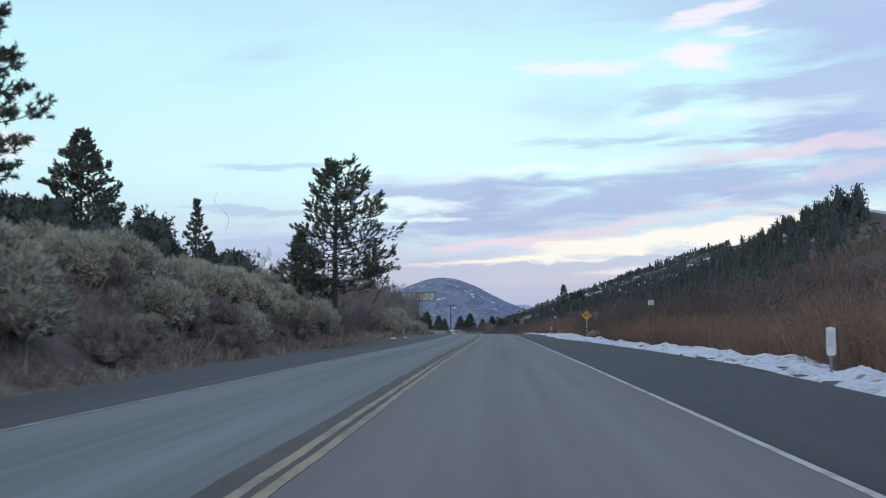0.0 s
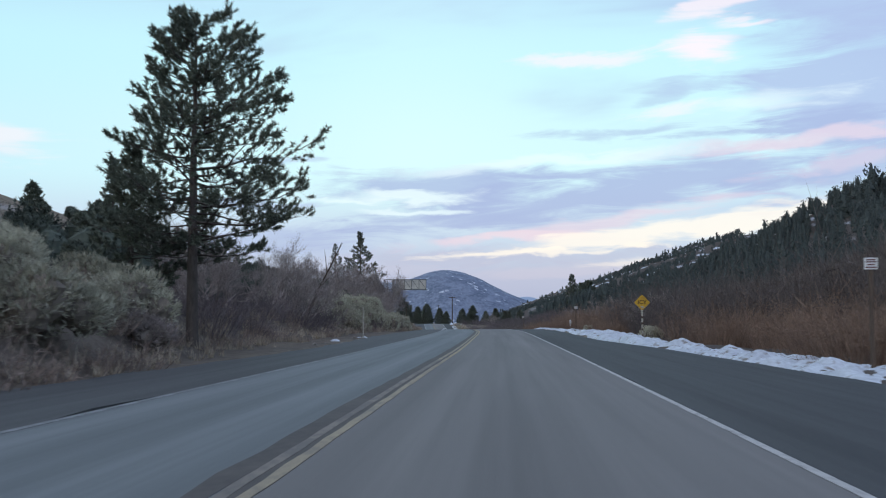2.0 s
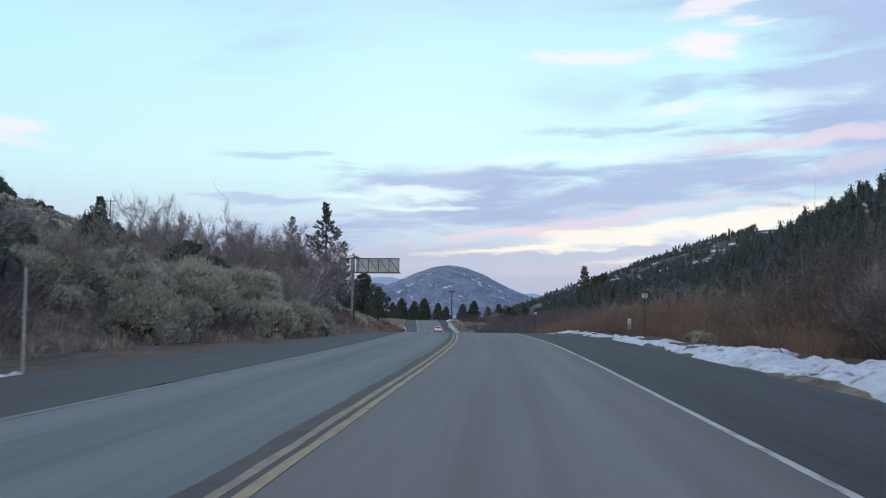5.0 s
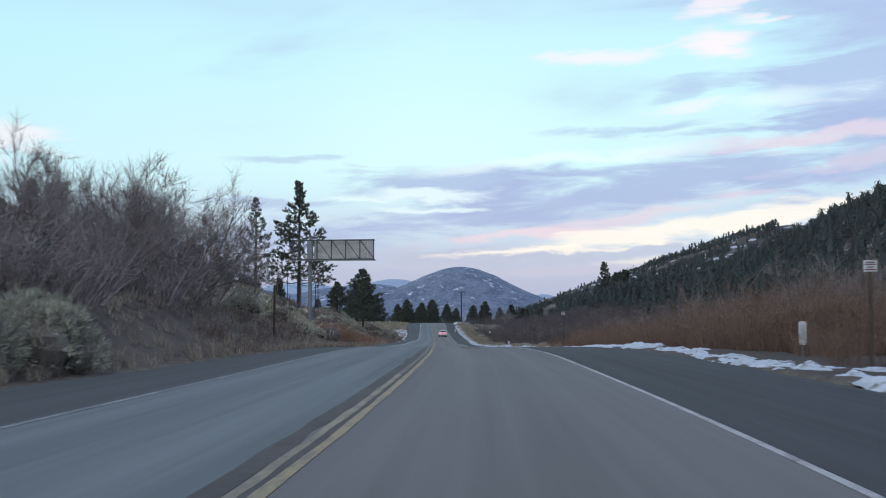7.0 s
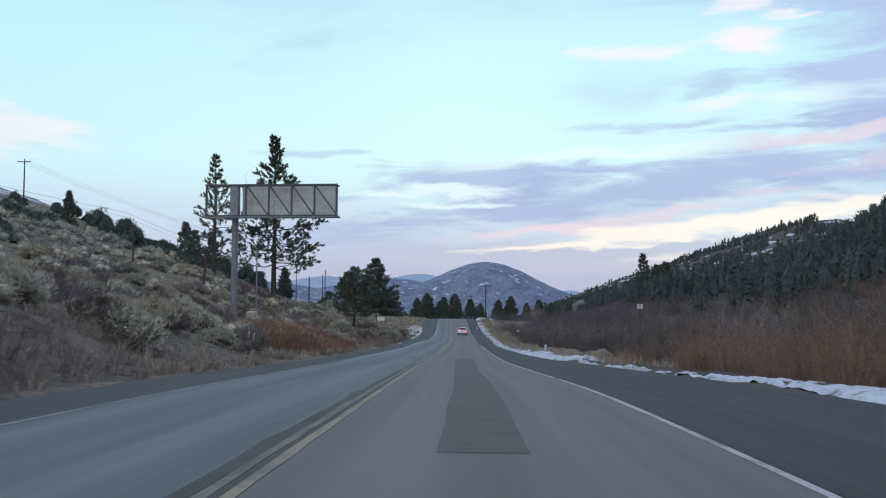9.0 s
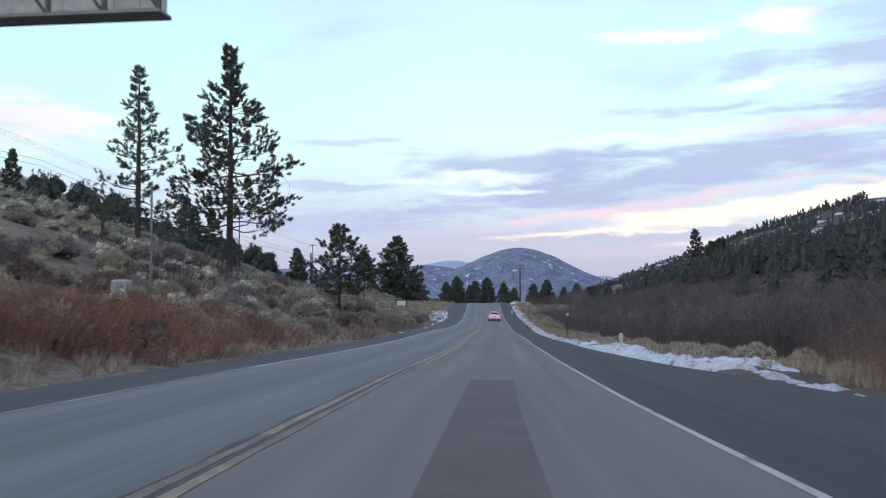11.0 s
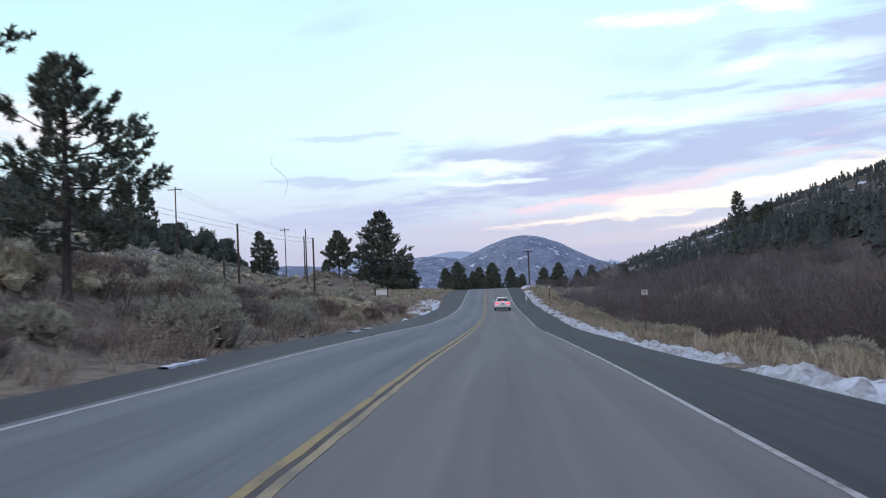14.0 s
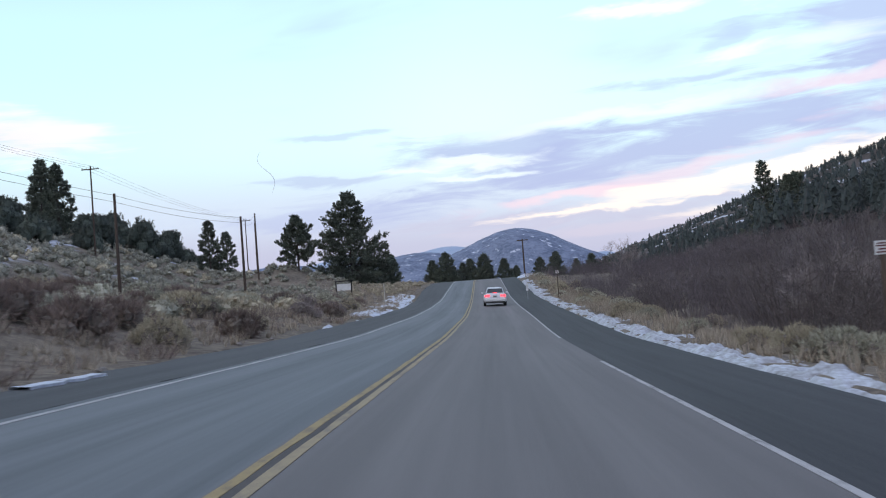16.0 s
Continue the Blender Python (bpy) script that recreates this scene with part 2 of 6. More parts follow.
M_ROAD = asphalt("worn_asphalt", (0.216, 0.205, 0.198), (0.115, 0.109, 0.106), 0.12, 0.22)
M_ROAD_LEFT = asphalt("blue_grey_asphalt", (0.195, 0.215, 0.222), (0.100, 0.113, 0.119), 0.20, 0.45)
M_SHOULDER = asphalt("shoulder_asphalt", (0.062, 0.066, 0.069), (0.016, 0.017, 0.019), 0.0)
M_SHOULDER_GREY = asphalt("gritty_shoulder_asphalt", (0.090, 0.091, 0.094), (0.040, 0.041, 0.043), 0.0)
M_SEAM = material("tar_seam", (0.105, 0.092, 0.085), 0.75, dark=(0.062, 0.055, 0.053), scale=0.8, fine=9.0)
M_PATCH = material("asphalt_patch", (0.130, 0.116, 0.112), 0.75, dark=(0.088, 0.080, 0.079), scale=1.5, fine=30.0, bump=0.2)
M_YELLOW = worn_paint("yellow_road_paint", (0.37, 0.275, 0.125), (0.20, 0.16, 0.11), 0.43)
M_YELLOW_WORN = worn_paint("rubbed_yellow_paint", (0.37, 0.295, 0.175), (0.21, 0.18, 0.14), 0.45)
M_YELLOW_PALE = worn_paint("pale_yellow_paint", (0.33, 0.275, 0.19), (0.195, 0.172, 0.14), 0.48)
M_YELLOW_FADED = worn_paint("faded_yellow_paint", (0.225, 0.195, 0.165), (0.14, 0.125, 0.115), 0.52)
M_WHITE_LINE = worn_paint("white_road_paint", (0.47, 0.46, 0.45), (0.20, 0.19, 0.185), 0.44)
M_WHITE_FADED = worn_paint("faded_white_paint", (0.29, 0.30, 0.315), (0.16, 0.165, 0.17), 0.53)


def ground_material():
    m = bpy.data.materials.new("dry_hillside")
    m.use_nodes = True
    nt = m.node_tree
    nd, lk = nt.nodes, nt.links
    p = nd["Principled BSDF"]
    p.inputs["Roughness"].default_value, p.inputs["Specular IOR Level"].default_value = 0.95, 0.1
    co = nd.new("ShaderNodeTexCoord").outputs["Object"]

    def nz(scale, detail=5.0, rough=0.6):
        n = nd.new("ShaderNodeTexNoise")
        n.inputs["Scale"].default_value, n.inputs["Detail"].default_value, n.inputs["Roughness"].default_value = scale, detail, rough
        lk.new(co, n.inputs["Vector"])
        return n.outputs["Fac"]

    def rmp(fac, stops):
        n = nd.new("ShaderNodeValToRGB")
        while len(n.color_ramp.elements) < len(stops):
            n.color_ramp.elements.new(0.5)
        for e, (pos, c) in zip(n.color_ramp.elements, stops):
            e.position, e.color = pos, (c, c, c, 1) if isinstance(c, float) else (*c, 1)
        lk.new(fac, n.inputs[0])
        return n.outputs[0]

    def mx(fac, a, b):
        n = nd.new("ShaderNodeMix")
        n.data_type = "RGBA"
        lk.new(fac, n.inputs[0])
        for slot, v in ((n.inputs[6], a), (n.inputs[7], b)):
            if isinstance(v, tuple):
                slot.default_value = (*v, 1)
            else:
                lk.new(v, slot)
        return n.outputs[2]

    base = rmp(nz(0.35), [(0.35, (0.10, 0.084, 0.072)), (0.5, (0.16, 0.134, 0.108)), (0.65, (0.24, 0.202, 0.155))])
    col = mx(rmp(nz(2.3), [(0.42, 0.0), (0.6, 0.7)]), base, (0.31, 0.265, 0.20))
    col = mx(rmp(nz(11.0, 3.0), [(0.5, 0.0), (0.7, 0.55)]), col, (0.085, 0.070, 0.062))
    # needle litter under the forest, darker verge and left bank, told from the mesh
    dark_ground = nd.new("ShaderNodeAttribute")
    dark_ground.attribute_name = "dark_ground"
    wm = nd.new("ShaderNodeMath")
    wm.operation = "MULTIPLY"
    lk.new(dark_ground.outputs["Fac"], wm.inputs[0])
    wm.inputs[1].default_value = 0.8
    col = mx(wm.outputs[0], col, (0.080, 0.068, 0.066))
    # old snow left in hollows on the high slopes, told from the mesh
    snow = nd.new("ShaderNodeAttribute")
    snow.attribute_name = "snow"
    sm = nd.new("ShaderNodeMath")
    sm.operation = "MULTIPLY"
    long_ = nd.new("ShaderNodeMapping")
    long_.inputs["Scale"].default_value = (1.0, 0.3, 1.0)
    lk.new(co, long_.inputs["Vector"])
    drift = nd.new("ShaderNodeTexNoise")
    drift.inputs["Scale"].default_value, drift.inputs["Detail"].default_value, drift.inputs["Roughness"].default_value = 0.09, 5.0, 0.6
    lk.new(long_.outputs[0], drift.inputs["Vector"])
    lk.new(rmp(drift.outputs["Fac"], [(0.55, 0.0), (0.61, 0.85)]), sm.inputs[0])
    lk.new(snow.outputs["Fac"], sm.inputs[1])
    col = mx(sm.outputs[0], col, (0.62, 0.66, 0.74))
    lk.new(col, p.inputs["Base Color"])
    b = nd.new("ShaderNodeBump")
    b.inputs["Strength"].default_value, b.inputs["Distance"].default_value = 0.6, 0.08
    lk.new(nz(5.0), b.inputs["Height"])
    lk.new(b.outputs[0], p.inputs["Normal"])
    return m


def mountain_material(name, rock, scrub, snow_at, snow_col):
    # rock, scrub and snow_col come already tinted with the haze of distance
    m = material(name, rock, 0.95, dark=scrub, scale=0.02, fine=0.11, spec=0.1)
    nt = m.node_tree
    p = nt.nodes["Principled BSDF"]
    old = p.inputs["Base Color"].links[0].from_socket
    co = nt.nodes.new("ShaderNodeTexCoord").outputs["Object"]
    n = nt.nodes.new("ShaderNodeTexNoise")
    n.inputs["Scale"].default_value, n.inputs["Detail"].default_value, n.inputs["Roughness"].default_value = 0.035, 5.0, 0.6
    nt.links.new(co, n.inputs["Vector"])
    r = nt.nodes.new("ShaderNodeValToRGB")
    r.color_ramp.elements[0].position, r.color_ramp.elements[1].position = snow_at, snow_at + 0.06
    nt.links.new(n.outputs["Fac"], r.inputs[0])
    mx = nt.nodes.new("ShaderNodeMix")
    mx.data_type = "RGBA"
    nt.links.new(r.outputs[0], mx.inputs[0])
    nt.links.new(old, mx.inputs[6])
    mx.inputs[7].default_value = (*snow_col, 1)
    nt.links.new(mx.outputs[2], p.inputs["Base Color"])
    return m


M_GROUND = ground_material()
# aerial haze is painted into both mountain colours as blue-grey
M_MOUNTAIN = mountain_material("hazed_scrub_mountain", (0.25, 0.295, 0.395), (0.115, 0.147, 0.215), 0.60, (0.56, 0.61, 0.70))
M_FAR = mountain_material("hazed_blue_ridge", (0.40, 0.49, 0.62), (0.35, 0.44, 0.57), 0.68, (0.42, 0.48, 0.62))
M_SNOW = material("old_roadside_snow", (0.68, 0.73, 0.80), 0.6, dark=(0.44, 0.47, 0.53), scale=1.4, fine=8.0, bump=0.8)
_nt = M_SNOW.node_tree
_sp = _nt.nodes.new("ShaderNodeTexNoise")
_sp.inputs["Scale"].default_value, _sp.inputs["Detail"].default_value = 3.2, 6.0
_nt.links.new(_nt.nodes.new("ShaderNodeTexCoord").outputs["Object"], _sp.inputs["Vector"])
_sr = _nt.nodes.new("ShaderNodeValToRGB")
_sr.color_ramp.elements[0].position, _sr.color_ramp.elements[1].position = 0.57, 0.67
_nt.links.new(_sp.outputs["Fac"], _sr.inputs[0])
_sm = _nt.nodes.new("ShaderNodeMix")
_sm.data_type = "RGBA"
_nt.links.new(_sr.outputs[0], _sm.inputs[0])
_nt.links.new(_nt.nodes["Principled BSDF"].inputs["Base Color"].links[0].from_socket, _sm.inputs[6])
_sm.inputs[7].default_value = (0.22, 0.19, 0.17, 1)
_nt.links.new(_sm.outputs[2], _nt.nodes["Principled BSDF"].inputs["Base Color"])
M_ICE = material("thin_ice_crust", (0.62, 0.66, 0.72), 0.5, dark=(0.24, 0.23, 0.23), scale=2.2, fine=10.0, bump=0.8)
M_BARK = material("pine_bark", (0.125, 0.105, 0.094), 0.95, dark=(0.06, 0.051, 0.048), scale=3.0, fine=18.0, bump=0.6, stretch=(1, 1, 0.2))
M_NEEDLE = material("pine_needles", (0.155, 0.176, 0.135), 0.7, dark=(0.092, 0.108, 0.088), scale=0.8, fine=6.0, island=0.35)
M_NEEDLE_DARK = material("juniper_needles", (0.090, 0.108, 0.086), 0.75, dark=(0.048, 0.060, 0.052), scale=0.8, fine=6.0, island=0.35)
M_FOREST = material("hill_forest_needles", (0.082, 0.102, 0.098), 0.9, dark=(0.056, 0.069, 0.069), scale=0.03, fine=0.25, island=0.15)
M_SAGE = material("sagebrush_leaves", (0.56, 0.545, 0.43), 0.9, dark=(0.33, 0.32, 0.255), scale=1.5, fine=8.0, island=0.3, objvar=0.2)
M_SAGE_FAR = material("hillside_sagebrush_leaves", (0.38, 0.372, 0.30), 0.9, dark=(0.20, 0.195, 0.16), scale=1.0, fine=6.0, island=0.35)
M_RABBIT = material("rabbitbrush_straw", (0.56, 0.50, 0.365), 0.9, dark=(0.33, 0.29, 0.215), scale=1.5, fine=8.0, island=0.3, objvar=0.2)
M_BRUSH = material("bare_brown_brush", (0.33, 0.26, 0.22), 0.9, dark=(0.165, 0.125, 0.11), scale=0.16, fine=2.0, island=0.35, objvar=0.2)
M_THICKET = material("brown_thicket_stems", (0.25, 0.19, 0.160), 0.9, dark=(0.115, 0.086, 0.078), scale=0.16, fine=2.0, island=0.35)
M_BRUSH_DARK = material("dark_bare_brush", (0.168, 0.142, 0.134), 0.9, dark=(0.084, 0.070, 0.067), scale=0.16, fine=2.0, island=0.35)
M_MAUVE = material("bare_purple_brush", (0.190, 0.162, 0.170), 0.9, dark=(0.094, 0.080, 0.086), scale=0.14, fine=1.6, island=0.35)
M_WILLOW = material("red_willow_stems", (0.29, 0.19, 0.135), 0.85, dark=(0.160, 0.112, 0.090), scale=0.12, fine=1.2, island=0.35)
M_RUST = material("rust_red_willow", (0.36, 0.20, 0.13), 0.85, dark=(0.22, 0.13, 0.095), scale=0.4, fine=2.0, island=0.35)
M_TWIG = material("grey_bare_twigs", (0.40, 0.345, 0.33), 0.9, dark=(0.17, 0.145, 0.14), scale=0.6, fine=6.0, island=0.25)
M_GRASS = material("dry_grass", (0.50, 0.43, 0.34), 0.9, dark=(0.28, 0.235, 0.185), scale=0.3, fine=2.0, island=0.35)
M_WOODY = material("shrub_stems", (0.24, 0.205, 0.17), 0.95, dark=(0.14, 0.12, 0.10), scale=2.0, fine=20.0)
M_STONE = material("pale_stone", (0.36, 0.33, 0.30), 0.9, dark=(0.2, 0.18, 0.165), scale=3.0, fine=20.0, bump=0.4)
M_STEEL = material("galvanised_steel", (0.30, 0.32, 0.33), 0.55, 0.4, dark=(0.20, 0.21, 0.22), scale=1.0, fine=12.0)
M_BACK = material("weathered_sign_back", (0.72, 0.70, 0.66), 0.8, dark=(0.5, 0.48, 0.45), scale=0.8, fine=6.0, stretch=(1, 1, 3))
M_FRAME = material("dark_steel_frame", (0.13, 0.14, 0.14), 0.6, 0.2, dark=(0.08, 0.085, 0.085), scale=1.0, fine=12.0)
M_POLE = material("weathered_pole_wood", (0.115, 0.085, 0.066), 0.95, dark=(0.06, 0.046, 0.04), scale=3.0, fine=22.0, bump=0.4, stretch=(1, 1, 0.1))
M_POST = material("brown_post_wood", (0.15, 0.11, 0.085), 0.9, dark=(0.08, 0.06, 0.05), scale=5.0, fine=30.0, bump=0.3, stretch=(1, 1, 0.2))
M_WHITE = material("white_plastic", (0.74, 0.75, 0.76), 0.5, dark=(0.6, 0.6, 0.6), scale=3.0, fine=20.0)
M_REFLECT = material("grey_reflector", (0.66, 0.67, 0.69), 0.5, 0.0, dark=(0.45, 0.46, 0.48), scale=20.0, fine=90.0)
M_SIGN_YELLOW = material("yellow_sign_sheet", (0.62, 0.37, 0.035), 0.5, dark=(0.48, 0.27, 0.03), scale=3.0, fine=14.0)
M_BLACK = material("black_paint", (0.02, 0.02, 0.022), 0.6)
M_STICKER = material("pale_sticker", (0.55, 0.52, 0.45), 0.6)
M_RED_INK = material("dark_red_lettering", (0.18, 0.07, 0.07), 0.7)
M_SILVER = material("silver_car_paint", (0.70, 0.70, 0.71), 0.38, 0.1, dark=(0.74, 0.74, 0.75), scale=2.0, fine=300.0, spec=0.5)
M_GLASS = material("dark_window_glass", (0.03, 0.035, 0.04), 0.08, dark=(0.025, 0.03, 0.035), spec=0.6)
M_RUBBER = material("tyre_rubber", (0.025, 0.025, 0.026), 0.85)
M_PLASTIC = material("dark_bumper_plastic", (0.05, 0.05, 0.052), 0.7)
M_PLATE = material("number_plate_white", (0.6, 0.6, 0.6), 0.5)
M_WIRE = material("black_wire", (0.04, 0.04, 0.045), 0.7)
M_UTILBOX = material("grey_utility_box", (0.42, 0.42, 0.40), 0.7, dark=(0.34, 0.34, 0.33))
M_TAIL = bpy.data.materials.new("lit_tail_light")
M_TAIL.use_nodes = True
_p = M_TAIL.node_tree.nodes["Principled BSDF"]
_p.inputs["Base Color"].default_value, _p.inputs["Roughness"].default_value = (0.5, 0.02, 0.03, 1), 0.3
_p.inputs["Emission Color"].default_value, _p.inputs["Emission Strength"].default_value = (1.0, 0.05, 0.07, 1), 2.6

# ---- plan of the road and the land ----
YS = np.arange(-120.0, 5001.0, 1.0)


def along(knots, wide=21):
    """A smooth function of y through (y, value) knots."""
    ys, vs = zip(*knots)
    v = np.interp(YS, ys, vs)
    k = np.hanning(wide + 2)[1:-1]
    v = np.convolve(np.pad(v, wide // 2, mode="edge"), k / k.sum(), "valid")
    return lambda y: np.interp(y, YS, v)


# middle of the double yellow line, height of the road, fall to the right
xc = along([(-120, -1.6), (2, -1.42), (9, -1.38), (33, -1.28), (65, -1.1), (105, -1.1), (119, -1.25), (127, -1.5), (135, -1.83), (144, -2.22), (151, -2.73),
            (161, -3.44), (175, -4.65), (189, -5.82), (196, -6.33), (205, -6.86), (221, -7.90), (230, -8.6), (245, -9.67), (256, -10.42), (276, -12.0),
            (290, -13.05), (313, -14.75), (356, -18.5), (406, -22.8), (450, -26.0), (520, -31.0), (640, -36.0), (5000, -160.0)], 15)
zr = along([(-120, 0.08), (30, 0.12), (65, 0.07), (120, 0.06), (136, 0.01), (144, -0.02), (151, -0.12), (161, -0.32), (175, -0.76), (189, -1.18), (196, -1.33), (205, -1.60),
            (221, -1.98), (230, -2.15), (245, -2.37), (256, -2.60), (262, -2.71), (276, -3.03), (290, -3.30), (313, -3.40), (335, -3.33), (356, -3.03),
            (385, -1.85), (406, -1.08), (418, -0.95), (440, -1.3), (520, -5.0), (700, -9.0), (1500, -14.0), (5000, -20.0)], 15)
tilt = along([(-120, 0), (165, 0), (183, 0.008), (199, 0.022), (207, 0.036), (222, 0.045), (239, 0.052), (256, 0.072), (300, 0.070), (345, 0.03), (400, 0.0), (5000, 0)])
edge_r = along([(-120, 7.0), (17, 7.0), (30, 8.0), (52, 7.9), (74, 7.4), (82, 6.7), (92, 6.5), (130, 7.2), (165, 7.7), (200, 7.5), (215, 7.0), (230, 6.5), (250, 6.0), (268, 6.3), (320, 6.5), (400, 6.2), (5000, 5.6)])
edge_l = along([(-120, 5.0), (16, 5.0), (26, 5.7), (46, 6.2), (71, 5.4), (80, 5.6), (102, 6.4), (128, 5.7), (153, 5.0), (210, 4.5), (231, 4.5), (268, 4.8), (295, 5.5), (350, 5.6), (390, 6.5), (420, 6.0), (5000, 5.0)])
# left bank: where it starts, how high it steps up, how it climbs on
bank_u = along([(-120, 6.3), (16, 6.3), (58, 6.9), (78, 9.0), (112, 9.3), (128, 7.0), (160, 6.0), (300, 6.4), (340, 8.5), (380, 15.0), (428, 20.0), (5000, 24.0)])
bank_h = along([(-120, 2.0), (58, 2.0), (80, 1.1), (112, 1.0), (132, 1.5), (165, 1.3), (198, 0.6), (226, 0.6), (250, 0.95), (266, 0.5), (300, 0.4), (380, 0.3), (5000, 0.3)])
bank_s = along([(-120, 0.16), (100, 0.16), (140, 0.19), (185, 0.25), (256, 0.255), (268, 0.13), (285, 0.075), (310, 0.05), (329, 0.035), (351, 0.01), (400, 0.03), (430, 0.09), (600, 0.08), (900, 0.07), (5000, 0.04)])
hill_s = along([(-120, 0.16), (100, 0.16), (140, 0.19), (185, 0.25), (258, 0.30), (268, 0.36), (285, 0.385), (310, 0.395), (350, 0.41), (400, 0.41), (480, 0.34), (600, 0.14), (900, 0.07), (5000, 0.04)])
ridge_u = along([(-120, 70), (200, 80), (300, 110), (380, 155), (800, 240), (3000, 640), (5000, 950)], 61)
slope_r = along([(-120, 0.23), (250, 0.25), (300, 0.25), (345, 0.20), (385, 0.17), (450, 0.195), (600, 0.25), (800, 0.27), (1100, 0.35), (3000, 0.345), (4200, 0.16), (5000, 0.12)], 61)
spur_r = along([(-120, 0), (240, 0), (330, 0.22), (420, 0.24), (520, 0.0), (5000, 0)], 61)

_tab = np.random.default_rng(11).random((256, 256))


def vnoise(x, y):
    """Smooth value noise, 0 to 1."""
    xi, yi = np.floor(x).astype(int), np.floor(y).astype(int)
    fx, fy = x - xi, y - yi
    fx, fy = fx * fx * (3 - 2 * fx), fy * fy * (3 - 2 * fy)
    a, b = _tab[xi % 256, yi % 256], _tab[(xi + 1) % 256, yi % 256]
    c, d = _tab[xi % 256, (yi + 1) % 256], _tab[(xi + 1) % 256, (yi + 1) % 256]
    return (a * (1 - fx) + b * fx) * (1 - fy) + (c * (1 - fx) + d * fx) * fy


def fbm(x, y, octaves=4):
    return sum(vnoise(x * 2**k + 17 * k, y * 2**k + 5 * k) * 0.5**k for k in range(octaves)) / (2 - 0.5 ** (octaves - 1))


def step(d):
    d = np.clip(d, 0, 1)
    return d * d * (3 - 2 * d)


def road_z(u, y):
    return zr(y) - tilt(y) * np.clip(u, -14, 14)


def ground_z(u, y):
    """Height of the land, u metres to the right of the yellow line."""
    u, y = np.asarray(u, float), np.asarray(y, float)
    z = road_z(u, y)
    rough = (fbm(u * 0.35 + 40, y * 0.35) - 0.5) * 0.5 + (fbm(u * 1.3, y * 1.3 + 9, 3) - 0.5) * 0.22
    # left
    d = -u - bank_u(y)
    far = np.maximum(d - 110, 0)
    left = bank_h(y) * step(d / 3.2) + bank_s(y) * np.clip(d - 2, 0, 18) + hill_s(y) * (np.maximum(d - 20, 0) - 0.75 * far)
    left -= 0.75 * np.sin(math.pi * np.clip(d / 17, 0, 1)) * step((y - 190) / 14) * step((240 - y) / 14)
    left += 3.2 * np.exp(-(((u + 31) / 9) ** 2) - ((y - 415) / 17) ** 2)
    left += step((d - 2) / 25) * (fbm(u * 0.03 + 3, y * 0.03) - 0.5) * 5
    # right
    e = u - edge_r(y)
    right = -0.30 * step((e - 1.5) / 5) + slope_r(y) * np.maximum(u - 26, 0) * step((u - 26) / 30)
    rid = ridge_u(y)
    right += spur_r(y) * (np.clip(u, 84, rid) - 84)
    right -= slope_r(y) * 1.25 * np.maximum(u - rid, 0) * step((u - rid) / 60)
    right += 6.0 * np.exp(-(((u - 52) / 21) ** 2) - ((y - 125) / 40) ** 2)
    right += 15.0 * np.exp(-(((u - 205) / 38) ** 2) - ((y - 575) / 110) ** 2) + 5.0 * np.exp(-(((u - 152) / 30) ** 2) - ((y - 420) / 40) ** 2)
    right += step((u - 40) / 60) * (fbm(u * 0.014 + 1, y * 0.014 + 2) - 0.5) * 9 * np.clip(rid / 150, 0.5, 3.5)
    under = np.where(u < 0, step((-u - edge_l(y) + 0.2) / 0.6), step((u - edge_r(y) + 0.2) / 0.6))
    z = z + np.where(u < 0, left, right) + rough * step((np.abs(u) - 5.8) / 2.5)
    return z - 0.35 * (1 - under) - 0.06


def put_z(x, y):
    return float(ground_z(x - xc(y), y))


def grid_mesh(name, verts, rows, cols, mat, smooth=True):
    i = np.arange(rows * cols).reshape(rows, cols)
    faces = np.stack([i[:-1, :-1], i[:-1, 1:], i[1:, 1:], i[1:, :-1]], -1).reshape(-1, 4)
    me = bpy.data.meshes.new(name)
    me.from_pydata(verts.reshape(-1, 3).tolist(), [], faces.tolist())
    me.materials.append(mat)
    me.polygons.foreach_set("use_smooth", np.full(len(faces), smooth))
    me.update()
    return me


def ground():
    ys = np.concatenate([np.arange(-110, 0, 5.0), np.arange(0, 330, 1.5), np.arange(330, 520, 3.0), 520 * 1.035 ** np.arange(0, 66)])
    ys = ys[ys < 4950]
    near = np.concatenate([np.arange(-30, -4, 0.7), np.arange(-4, 4.1, 2.0), np.arange(4.6, 26, 0.8)])
    out = 31 * 1.075 ** np.arange(0, 54)
    us = np.concatenate([-out[::-1], near, out[1:]])
    yy, uu = np.meshgrid(ys, us, indexing="ij")
    zz = ground_z(uu, yy)
    v = np.stack([uu + xc(yy), yy, zz], -1)
    me = grid_mesh("ground", v, len(ys), len(us), M_GROUND)
    a = me.attributes.new("snow", "FLOAT", "POINT")
    s = step((uu - 60) / 90) * step((yy - 220) / 250) + 0.95 * step((-uu - 13) / 6) * step((yy - 235) / 60) * step((560 - yy) / 90)
    a.data.foreach_set("value", np.clip(s, 0, 1).ravel())
    a = me.attributes.new("dark_ground", "FLOAT", "POINT")
    a.data.foreach_set("value", np.clip(step((uu - 22) / 14) * step((yy - 20) / 40) + step((uu - 6.5) / 2) * step((215 - yy) / 20) + 0.7 * step((-uu - 5.5) / 1.0) * step((175 - yy) / 15), 0, 1).ravel())
    return tagged(new("ground", me), "dry brown hillside ground with sparse straw and old snow", "ground", kind="structure")


ground()


